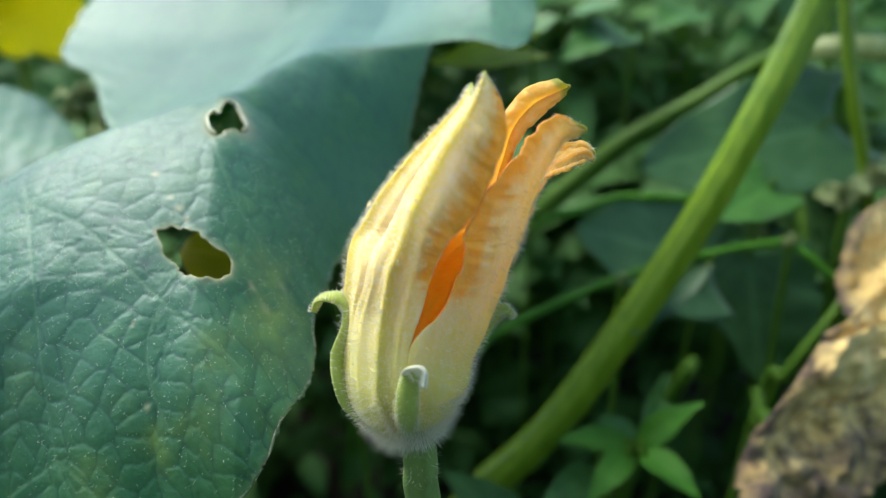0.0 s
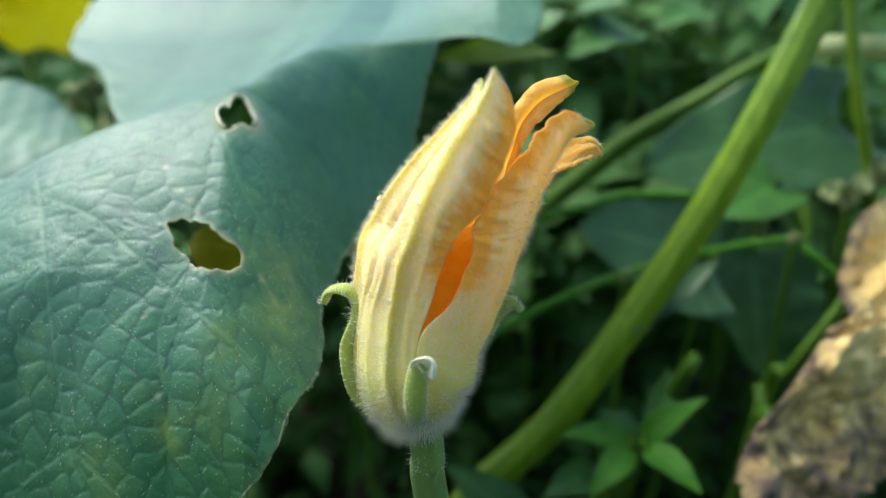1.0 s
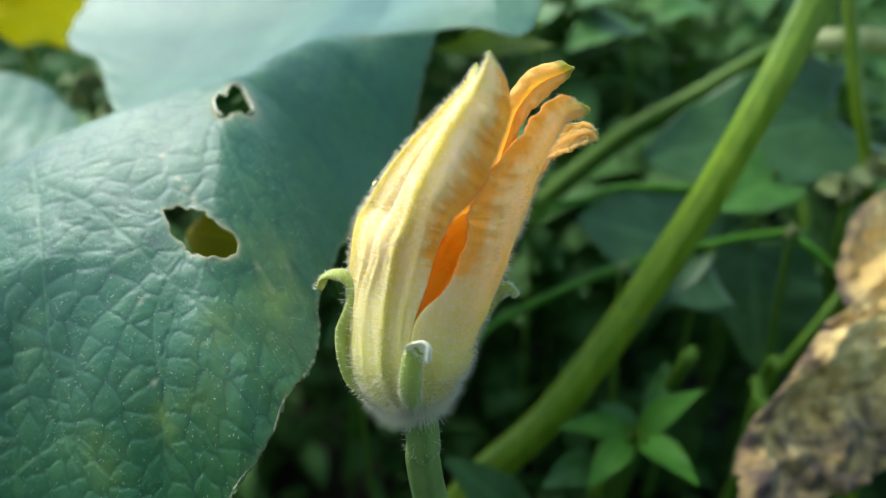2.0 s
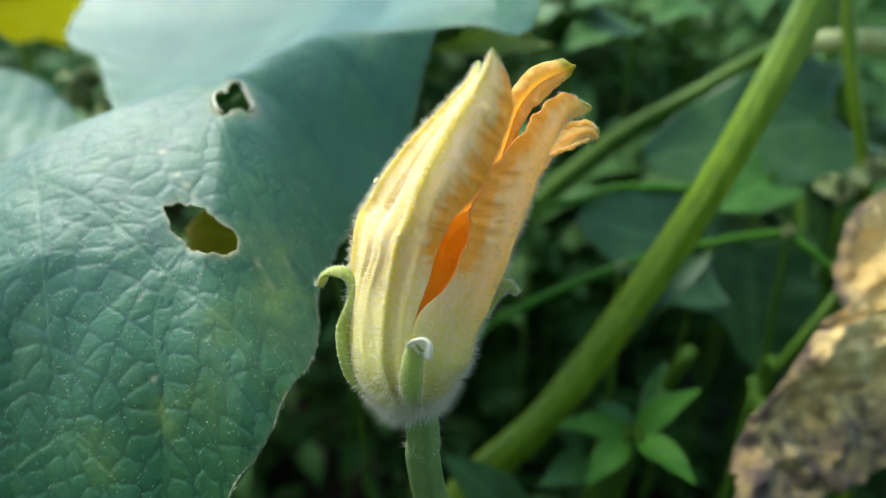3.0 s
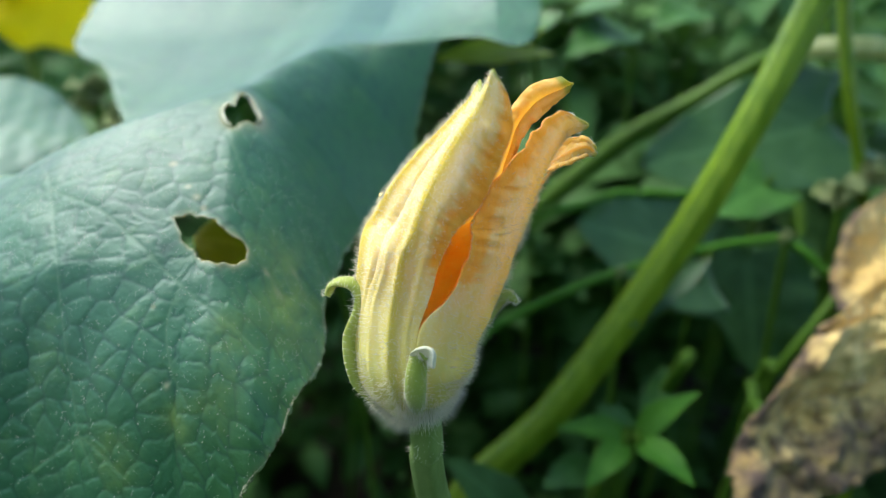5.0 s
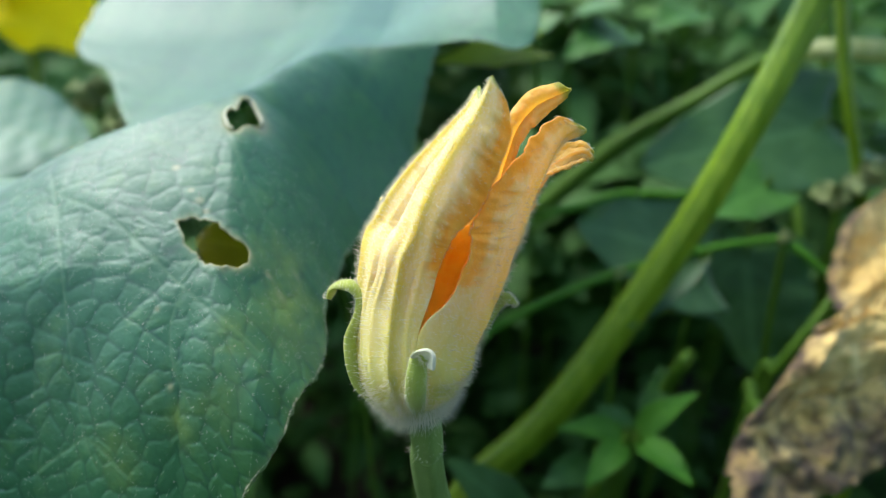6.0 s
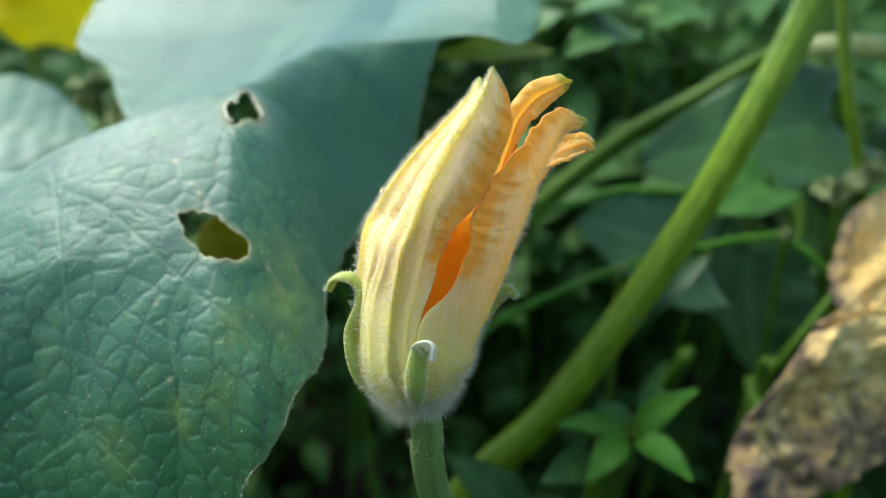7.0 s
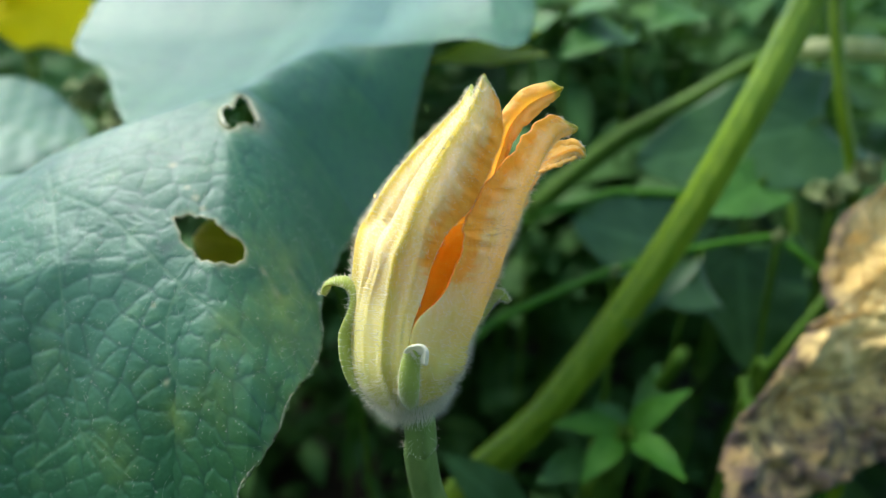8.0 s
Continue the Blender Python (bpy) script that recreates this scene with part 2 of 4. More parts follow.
def two_sided(name, outer, inner, materials, attributes):
    """A sheet with an outside and an inside skin, closed round its rim. outer, inner: rows x cols x 3."""
    rows, cols = outer.shape[:2]
    n = rows * cols
    f = grid_faces(rows, cols)
    idx = np.arange(n).reshape(rows, cols)
    rim = np.concatenate([idx[0], idx[1:, -1], idx[-1, -2::-1], idx[-2:0:-1, 0]])
    nxt = np.roll(rim, -1)
    faces = np.concatenate([f, f[:, ::-1] + n, np.stack([nxt, rim, rim + n, nxt + n], -1)])
    slots = np.concatenate([np.zeros(len(f)), np.ones(len(f)), np.ones(len(rim))])
    both = {k: np.concatenate([v.ravel(), v.ravel()]) for k, v in attributes.items()}
    return mesh_from(name, np.concatenate([outer.reshape(-1, 3), inner.reshape(-1, 3)]), faces, materials, both, slots)


def hairs(name, roots, ways, lengths, radius, material, droop=0.0):
    """Fine tapered hairs, three-sided."""
    k = len(roots)
    ways = unit(ways)
    e = unit(np.cross(ways, np.array((0.31, 0.52, 0.79))))
    g = np.cross(ways, e)
    mid = roots + ways * lengths[:, None] * 0.55
    tip = roots + ways * lengths[:, None] + np.array((0, 0, -1.0)) * (droop * lengths)[:, None]
    turn = np.array((0, 2.094, 4.189))
    ring = np.cos(turn)[None, :, None] * e[:, None] + np.sin(turn)[None, :, None] * g[:, None]
    verts = np.concatenate([roots[:, None] + ring * radius, mid[:, None] + ring * radius * 0.7, tip[:, None]], 1)
    one = np.array([(0, 1, 4), (0, 4, 3), (1, 2, 5), (1, 5, 4), (2, 0, 3), (2, 3, 5), (3, 4, 6), (4, 5, 6), (5, 3, 6)])
    faces = (np.arange(k)[:, None, None] * 7 + one).reshape(-1, 3)
    return mesh_from(name, verts.reshape(-1, 3), faces, [material])


def blade(name, base, tip, half, up, material, shape="lance", bend=0.0, fold=0.15, wave=0.06, nx=12, ny=24, seed=0, thick=0.0004, droop=0.0):
    """A leaf blade from base to tip: half width, the side that faces up, arch, keel fold, wavy margin."""
    rnd = np.random.RandomState(seed)
    base, tip = np.array(base, float), np.array(tip, float)
    span = tip - base
    size = np.linalg.norm(span)
    ahead = span / size
    top = unit(np.array(up, float) - (np.array(up, float) @ ahead) * ahead)
    side = np.cross(ahead, top)
    s, t = np.meshgrid(np.linspace(0, 1, ny + 1), np.linspace(-1, 1, 2 * nx + 1), indexing="ij")
    if shape == "lance":
        w = np.clip(np.sin(np.pi * s**0.75), 0, 1) ** 0.85 * (1 - 0.25 * s) + 0.02
    else:
        w = np.clip(np.sin(np.pi * (0.10 + 0.90 * s) ** 0.62), 0, 1) ** 0.7 + 0.01
    along = s - (0.16 * np.abs(t) ** 2 * (1 - s) ** 2 if shape == "heart" else 0)
    ph = rnd.uniform(0, 6.28, 4)
    lift = bend * size * 4 * s * (1 - s) - droop * size * s**2 + fold * half * w * np.abs(t) ** 1.4
    lift = lift + wave * half * np.abs(t) ** 1.5 * (np.sin(s * 11 + ph[0] + 1.5 * t) + 0.6 * np.sin(s * 23 + ph[1] - t))
    lift = lift + 0.008 * half * np.sin(s * 40 + ph[2]) * np.sin(np.abs(t) * 9 + ph[3])
    p = base + ahead * (along * size)[..., None] + side * (t * w * half)[..., None] + top * lift[..., None]
    ribs = np.maximum(np.exp(-(t / 0.06) ** 2), 0.7 * np.exp(-(((s - 0.55 * np.abs(t)) * 7) % 1 - 0.5) ** 2 / 0.004) * (np.abs(t) < 0.9))
    outer, inner = p, p - top * thick
    return two_sided(name, outer, inner, [material, material], {"vein": ribs})


def ribbon(name, points, halves, thick, material, side_hint, n=36, hollow=0.25):
    """A fleshy strap along a smooth line."""
    line = curve(points, n)
    ahead = unit(np.gradient(line, axis=0))
    e = unit(np.array(side_hint, float) - (ahead @ np.array(side_hint, float))[:, None] * ahead)
    g = np.cross(ahead, e)
    half = np.interp(np.linspace(0, 1, n + 1), np.linspace(0, 1, len(halves)), halves)
    turn = np.linspace(0, 2 * np.pi, 14, endpoint=False)
    ring = e[:, None] * (half[:, None] * np.cos(turn)[None])[..., None] + g[:, None] * (thick * np.sin(turn)[None] * np.clip(half / max(halves), 0.35, 1)[:, None] + hollow * half[:, None] * np.cos(turn)[None] ** 2)[..., None]
    verts = (line[:, None] + ring).reshape(-1, 3)
    faces = grid_faces(n + 1, 14, True).tolist() + [list(range(14))[::-1], list(range(n * 14, (n + 1) * 14))]
    return mesh_from(name, verts, faces, [material]), line, e, g, half


def leaf_height(x, y):
    """Height of the big leaf over the plan, without its puckers."""
    ys = (-0.06, -0.02, -0.005, 0.0, 0.004, 0.008, 0.0125, 0.0175, 0.025, 0.030, 0.036, 0.0416, 0.056, 0.076, 0.095, 0.123, 0.16, 0.22, 0.34, 0.45)
    zs = (0.100, 0.192, 0.236, 0.253, 0.266, 0.2765, 0.284, 0.2905, 0.2985, 0.3035, 0.309, 0.3135, 0.3255, 0.337, 0.3435, 0.351, 0.356, 0.362, 0.380, 0.404)
    # the hanging corner beside the blossom stands a little nearer
    near = y + 0.006 * np.clip((x + 0.07) / 0.02, 0, 1) * np.clip((0.03 - y) / 0.02, 0, 1)
    wide = 0.0045 + 0.005 * np.clip((y - 0.02) / 0.02, 0, 1)
    z = sum(np.interp(near + d * wide, ys, zs) for d in np.linspace(-1, 1, 9)) / 9
    # past the crest the other half sinks into a valley and lifts again into the far lobe
    crest = np.interp(x, (-0.14, -0.095, -0.07, -0.04), (0.062, 0.076, 0.095, 0.13))
    past = y - crest
    dip = sum(np.interp(past + d, (0, 0.02, 0.045, 0.08, 0.15, 0.22, 0.26, 0.30, 0.40), (0, -0.004, -0.012, -0.013, 0.003, 0.024, 0.044, 0.066, 0.110)) for d in (-0.012, -0.006, 0.0, 0.006, 0.012)) / 5
    top = np.interp(crest, ys, zs)
    left = np.clip((-0.050 - x) / 0.05, 0, 1)
    left = left * left * (3 - 2 * left) * np.clip(past / 0.012, 0, 1)
    z = z + left * (top + dip - z)
    z = z - 5.0 * np.clip(-0.085 - x, 0, 1) ** 2 * np.clip(1 - past / 0.05, 0, 1)
    # the near corner hangs almost upright
    z = z - 0.0145 * np.clip((-0.076 - x) / 0.028, 0, 1.4) ** 1.6 * np.clip((0.031 - y) / 0.0156, 0, 2.2) ** 1.4
    # the edge beside the blossom rolls down
    rim = np.interp(y, (0.0, 0.03, 0.06, 0.10, 0.134, 0.147), (-0.045, -0.037, -0.035, -0.030, -0.014, -0.006))
    wide = np.interp(y, (0.0, 0.06, 0.10), (0.022, 0.032, 0.046))
    deep = np.interp(y, (0.0, 0.03, 0.09), (0.007, 0.027, 0.052))
    roll = np.clip((x - rim + wide) / wide, 0, 1.5)
    z = z - deep * roll ** 1.6 * np.clip((0.157 - y) / 0.016, 0, 1) * np.clip((0.004 - x) / 0.012, 0, 1)
    # lobe lifted at the far side
    lobe = np.clip((x + 0.03) / 0.05, 0, 1) * np.clip((y - 0.15) / 0.05, 0, 1.5)
    return z + 0.027 * lobe


def inside_distance(px, py, ring):
    """Signed distance to a closed line in the plan, above zero inside."""
    ring = np.asarray(ring)
    best, inside = np.full(px.shape, 1e9), np.zeros(px.shape, bool)
    for (ax, ay), (bx, by) in zip(ring, np.roll(ring, -1, axis=0)):
        dx, dy = bx - ax, by - ay
        k = np.clip(((px - ax) * dx + (py - ay) * dy) / (dx * dx + dy * dy + 1e-15), 0, 1)
        best = np.minimum(best, np.hypot(px - ax - k * dx, py - ay - k * dy))
        inside ^= ((ay > py) != (by > py)) & (px < (bx - ax) * (py - ay) / (by - ay + 1e-15) + ax)
    return np.where(inside, best, -best)


def closed(points, n):
    p = list(points)
    return curve(p + p[:1], n)[:-1]


# ---- ground ----
def ground():
    n = 160
    u = np.linspace(-1, 1, n + 1)
    xs = np.sign(u) * (np.abs(u) * 1.2 + np.abs(u) ** 7 * 400)
    x, y = np.meshgrid(xs, xs, indexing="ij")
    z = np.array([[0.02 * noise.noise((a * 3, b * 3, 0)) + 0.008 * noise.noise((a * 17, b * 17, 3)) if abs(a) + abs(b) < 8 else 0 for b in xs] for a in xs])
    ob = new("ground", mesh_from("ground", np.stack([x, y, z + SOIL_Z], -1).reshape(-1, 3), grid_faces(n + 1, n + 1)[:, ::-1], [SOIL]))
    return tagged(ob, "dark crumbly garden soil under the plants", "ground", kind="structure")


ground()

# ---- the big squash leaf ----
LEAF_RING = ((-0.0530, -0.0058), (-0.0520, -0.0044), (-0.0500, -0.0036), (-0.0466, -0.0019), (-0.0445, -0.0004), (-0.0423, 0.0023), (-0.0409, 0.0072), (-0.0382, 0.0157), (-0.0361, 0.0269), (-0.0358, 0.0364), (-0.0372, 0.0444), (-0.0347, 0.0680), (-0.0300, 0.1000), (-0.0170, 0.1300), (-0.0130, 0.1450), (-0.0030, 0.1570),
             (0.0120, 0.1560), (0.0270, 0.1500), (0.0360, 0.1580), (0.0400, 0.1850), (0.0340, 0.2400), (0.0100, 0.3100), (-0.0500, 0.3900), (-0.1300, 0.4100), (-0.2000, 0.3700), (-0.2155, 0.3284), (-0.2164, 0.3027), (-0.2112, 0.2696), (-0.1959, 0.2448), (-0.1772, 0.2284), (-0.1583, 0.1912), (-0.1426, 0.1624), (-0.1311, 0.1430), (-0.1160, 0.1080), (-0.1350, 0.0920), (-0.1900, 0.1000), (-0.2600, 0.0800), (-0.2700, 0.0000), (-0.1800, -0.0450), (-0.0900, -0.0400))
HOLE_LARGE = ((-0.0782, 0.0402), (-0.0749, 0.0416), (-0.0712, 0.0405), (-0.0676, 0.0402), (-0.0630, 0.0380), (-0.0593, 0.0372), (-0.0568, 0.0356), (-0.0572, 0.0324), (-0.0612, 0.0293), (-0.0660, 0.0298), (-0.0689, 0.0312), (-0.0712, 0.0335), (-0.0743, 0.0348), (-0.0755, 0.0369))
HOLE_SMALL = ((-0.0737, 0.0797), (-0.0725, 0.0829), (-0.0705, 0.0820), (-0.0709, 0.0877), (-0.0706, 0.0930), (-0.0679, 0.0929), (-0.0648, 0.0883), (-0.0625, 0.0841), (-0.0629, 0.0787), (-0.0650, 0.0777), (-0.0669, 0.0742), (-0.0689, 0.0713), (-0.0716, 0.0738))
VEINS = (
    ((-0.1231, 0.0603), (-0.1193, 0.0534), (-0.1103, 0.0350), (-0.1048, 0.0221), (-0.1012, 0.0151), (-0.0979, 0.0091), (-0.0936, 0.0048)),
    ((-0.1193, 0.0534), (-0.0983, 0.0420), (-0.0845, 0.0325), (-0.0725, 0.0250), (-0.0622, 0.0191), (-0.0504, 0.0149)),
    ((-0.1193, 0.0534), (-0.1236, 0.0517), (-0.1329, 0.0491)),
    ((-0.0725, 0.0250), (-0.0746, 0.0181), (-0.0724, 0.0114), (-0.0670, 0.0058)),
    ((-0.0979, 0.0091), (-0.1055, 0.0104), (-0.1134, 0.0118)),
    ((-0.0979, 0.0091), (-0.0893, 0.0045), (-0.0843, 0.0020)),
    ((-0.0694, 0.0682), (-0.0615, 0.0547), (-0.0549, 0.0480), (-0.0457, 0.0457)),
    ((-0.1193, 0.0534), (-0.0992, 0.0590), (-0.0828, 0.0706), (-0.0709, 0.0918)),
)


def line_distance(px, py, line):
    best = np.full(px.shape, 1e9)
    for (ax, ay), (bx, by) in zip(line[:-1], line[1:]):
        dx, dy = bx - ax, by - ay
        k = np.clip(((px - ax) * dx + (py - ay) * dy) / (dx * dx + dy * dy + 1e-15), 0, 1)
        best = np.minimum(best, np.hypot(px - ax - k * dx, py - ay - k * dy))
    return best


def squash_leaf():
    rnd = np.random.RandomState(4)
    xs = np.concatenate([np.arange(-0.27, -0.135, 0.0016), np.arange(-0.135, -0.025, 0.00040), np.arange(-0.025, 0.045, 0.0010)])
    ys = np.concatenate([np.arange(-0.05, -0.010, 0.0012), np.arange(-0.010, 0.022, 0.00019), np.arange(0.022, 0.075, 0.00034), np.arange(0.075, 0.16, 0.0009), np.arange(0.16, 0.43, 0.0025)])
    x, y = np.meshgrid(xs, ys, indexing="ij")
    ring = closed(LEAF_RING, 260)
    holes = [closed(h, 70) for h in (HOLE_LARGE, HOLE_SMALL)]
    ragged = 0.0006 * np.sin(x * 1450 + 3 * np.sin(y * 700)) + 0.0005 * np.sin(y * 1700 + 2 * np.sin(x * 900))
    bound = inside_distance(x, y, ring) + ragged * 0.3 * np.sin(x * 310 + y * 190)
    gaps = [-inside_distance(x, y, h) + 0.35 * ragged for h in holes]
    bite = np.minimum(*gaps)
    keep = np.minimum(bound, bite)
    # slide the vertices next to an edge onto it
    gx, gy = np.gradient(keep, xs, ys)
    size = np.hypot(gx, gy) + 1e-9
    near = np.abs(keep) < 0.0011
    move = np.where(near & (keep < 0), -keep / size, 0.0)
    x, y = x + move * gx / size, y + move * gy / size
    # puckers between a net of small veins
    h0 = leaf_height(x, y)
    step = np.hypot(np.diff(x, axis=0), np.diff(h0, axis=0))
    u = np.vstack([np.zeros((1, x.shape[1])), np.cumsum(step, 0)])
    u = u - u[np.argmin(np.abs(xs + 0.062))][None]
    v = np.hstack([np.zeros((x.shape[0], 1)), np.cumsum(np.hypot(np.diff(y, axis=1), np.diff(h0, axis=1)), 1)])
    v = v - v[:, np.argmin(np.abs(ys - 0.05))][:, None]
    jit = rnd.uniform(0.1, 0.9, (160, 160, 2))

    def net(cell, tall):
        """Distance to the seams of an irregular net of cells."""
        ci, cj = np.floor(u / cell).astype(int), np.floor(v / cell / tall).astype(int)
        first, second = np.full(x.shape, 9.0), np.full(x.shape, 9.0)
        for di in (-2, -1, 0, 1, 2):
            for dj in (-2, -1, 0, 1, 2):
                j = jit[(ci + di) % 160, (cj + dj) % 160]
                d = np.hypot((ci + di + j[..., 0]) * cell - u, ((cj + dj + j[..., 1]) * cell * tall - v) * 1.1)
                second = np.minimum(second, np.maximum(first, d))
                first = np.minimum(first, d)
        return second - first

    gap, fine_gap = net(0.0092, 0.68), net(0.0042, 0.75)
    lines = [curve(v, 40) for v in VEINS]
    vein = np.min([line_distance(x, y, v) for v in lines], 0)
    dx, dy = np.gradient(vein, xs, ys)
    sx, sy = np.gradient(h0, xs, ys)
    vein = vein * np.sqrt(1 + (dx * sx + dy * sy) ** 2)
    pillow = lambda d, w: d**2 / (d**2 + w**2)
    puff = np.minimum(pillow(gap, 0.0012) + 0.7 * np.sin(np.clip(gap / 0.0065, 0, 1) * 1.57), 1.7 * pillow(vein, 0.0009))
    soft = np.interp(y, (0.0, 0.03, 0.05, 0.08, 0.16), (1.0, 1.0, 0.85, 0.5, 0.3))
    wob = 0.0012 * np.sin(x * 260 + 2 * np.sin(y * 130)) * np.sin(y * 210 + 1.3)
    e = 0.0005
    h = leaf_height(x, y)
    hx, hy = (leaf_height(x + e, y) - h) / e, (leaf_height(x, y + e) - h) / e
    lean = np.sqrt(1 + hx * hx + hy * hy)
    z = h + (0.00014 * puff + 0.00005 * pillow(fine_gap, 0.0007) + wob * 0.3) * soft * lean
    z = z + 0.0004 * np.exp(-np.clip(bite, 0, 1) / 0.0012) * np.sin(x * 520 + y * 300) - 0.0007 * np.exp(-np.clip(bound, 0, 1) / 0.004) * np.sin(x * 160 + y * 330)
    near_y = sum(k * np.exp(-((u - u[i]) ** 2 + (v - v[i]) ** 2) / r**2) for (px, py), r, k in (((-0.0699, 0.0045), 0.005, 0.8), ((-0.0794, 0.0085), 0.004, 0.6), ((-0.0618, 0.0046), 0.004, 0.6), ((-0.0876, 0.0040), 0.007, 0.7)) for i in [np.unravel_index(np.argmin((x - px) ** 2 + (y - py) ** 2), x.shape)])
    near_y = near_y + np.exp(-((x + 0.045) ** 2 / 0.010**2 + (y - 0.035) ** 2 / 0.014**2)) + 0.8 * np.exp(-((x + 0.057) ** 2 / 0.006**2 + (y - 0.012) ** 2 / 0.008**2))
    verts = np.stack([x, y, z], -1).reshape(-1, 3)
    faces = grid_faces(*x.shape)
    ok = (keep > -1e-6) | near & (keep > -0.00075)
    faces = faces[ok.ravel()[faces].all(1) & (keep.ravel()[faces].max(1) > 0)]
    used, inv = np.unique(faces, return_inverse=True)
    scars = sum(k * np.exp(-((x - p[0]) ** 2 + ((y - p[1]) * 1.4) ** 2) / r**2) for p, r, k in (((-0.0828, 0.0563), 0.0011, 0.9), ((-0.0763, 0.0488), 0.0009, 0.7), ((-0.0731, 0.0459), 0.0012, 0.6), ((-0.0705, 0.0430), 0.0010, 0.6), ((-0.0515, 0.0343), 0.0009, 0.7), ((-0.0480, 0.0324), 0.0013, 0.4), ((-0.0450, 0.0412), 0.0012, 0.4), ((-0.0728, 0.0086), 0.0008, 0.5), ((-0.0788, 0.0205), 0.0007, 0.5)))
    # the seams of both nets carry a painted shade, beyond their shallow relief
    attributes = {
        "vein": np.exp(-(vein / 0.00025) ** 2), "groove_shade": np.exp(-(gap / 0.00060) ** 2) * (vein > 0.001) + 0.30 * np.exp(-(fine_gap / 0.00045) ** 2),
        "gnawed": scars + np.exp(-np.clip(gaps[0], 0, 1) / 0.00045) + np.exp(-np.clip(gaps[1], 0, 1) / 0.0014) + 0.3 * np.exp(-np.clip(bound, 0, 1) / 0.0004), "yellowing": np.clip(near_y, 0, 1), "margin": np.exp(-np.clip(bound + 0.003 * np.sin(x * 140 + 2 * np.sin(y * 90)), 0, 1) / 0.017) * np.clip((0.02 - x) / 0.03, 0, 1),
    }
    root = (-0.13, 0.10, SOIL_Z)
    ob = thing("squash_leaf", root, "large blue-green puckered squash leaf with gnawed holes", "leaf")
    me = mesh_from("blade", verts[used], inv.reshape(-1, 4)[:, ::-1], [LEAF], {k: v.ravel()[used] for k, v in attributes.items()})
    bl = part("blade", me, ob)
    if me.polygons[0].normal.z < 0:
        me.flip_normals()
    sol = bl.modifiers.new("thickness", "SOLIDIFY")
    sol.thickness, sol.offset = 0.00045, -1
    part("petiole", tube("petiole", [(-0.13, 0.10, SOIL_Z - 0.01), (-0.135, 0.10, 0.12), (-0.13, 0.095, 0.25), (-0.125, 0.085, 0.316)], (0.006, 0.005, 0.004), STALK, ribs=6), ob)
    # torn pale strips at the rim of the small hole
    for picks, wide in (((4, 5, 6, 7, 8), (0.0003, 0.0010, 0.0012, 0.0010, 0.0004)), ((11, 12, 0, 1, 2), (0.0003, 0.0007, 0.0006, 0.0009, 0.0003))):
        run = [(*HOLE_SMALL[i], float(leaf_height(np.array(HOLE_SMALL[i][0]), np.array(HOLE_SMALL[i][1]))) + 0.0003) for i in picks]
        part("torn_edge", ribbon("torn_edge", run, wide, 0.0003, SEPAL_TIP, (0.4, -0.5, 0.7), 24, 0.5)[0], bl, "dry pale torn edge")
    # short pale bristles
    k = 4500
    hx, hy = rnd.uniform(-0.135, -0.036, k), rnd.uniform(-0.008, 0.075, k)
    d = np.minimum(inside_distance(hx, hy, ring), -inside_distance(hx, hy, holes[0]))
    hx, hy = hx[d > 0.0004], hy[d > 0.0004]
    e = 0.0005
    hz = leaf_height(hx, hy)
    nrm = np.stack([-(leaf_height(hx + e, hy) - hz) / e, -(leaf_height(hx, hy + e) - hz) / e, np.ones_like(hx)], -1)
    way = unit(nrm) + rnd.normal(0, 0.45, nrm.shape) + np.array((0.1, -0.3, -0.6))
    roots = np.stack([hx, hy, hz + 0.0007], -1)
    part("bristles", hairs("bristles", roots, way, rnd.uniform(0.0004, 0.0010, len(hx)), 0.00003, HAIR), bl, "short pale bristles", "stuff")
    # hairs along the near edge
    k = 1500
    pick = rnd.randint(0, len(ring), k)
    nxt = (pick + 1) % len(ring)
    u = rnd.uniform(0, 1, (k, 1))
    spot = ring[pick] * (1 - u) + ring[nxt] * u
    tangent = unit(ring[nxt] - ring[pick])
    outward = np.stack([tangent[:, 1], -tangent[:, 0]], -1)
    ok = (spot[:, 1] < 0.12) & (spot[:, 0] > -0.14) & (spot[:, 1] > -0.02)
    spot, outward = spot[ok] - outward[ok] * 0.0004, outward[ok]
    roots = np.stack([spot[:, 0], spot[:, 1], leaf_height(spot[:, 0], spot[:, 1]) + 0.0002], -1)
    ways = np.stack([outward[:, 0], outward[:, 1], 0.4 + 0 * spot[:, 0]], -1) + rnd.normal(0, 0.35, roots.shape)
    part("edge_hairs", hairs("edge_hairs", roots, ways, rnd.uniform(0.0004, 0.0011, len(roots)), 0.000035, HAIR), bl, "short pale hairs", "stuff")
    return ob


squash_leaf()


# ---- the blossom ----
BUD_AXIS = ((-0.0060, -0.0038, 0.2761), (-0.0072, -0.0025, 0.2802), (-0.0082, -0.0004, 0.2867), (-0.0079, 0.0024, 0.2953), (-0.0057, 0.0056, 0.3052), (-0.0027, 0.0074, 0.3170), (0.0026, 0.0067, 0.3304), (0.0083, 0.0054, 0.3419), (0.0142, 0.0039, 0.3529))
BUD_WIDE = (0.0042, 0.0092, 0.0134, 0.0146, 0.0163, 0.0173, 0.0152, 0.0115, 0.0060)
AHEAD = np.array((0.0, 0.951, -0.309))


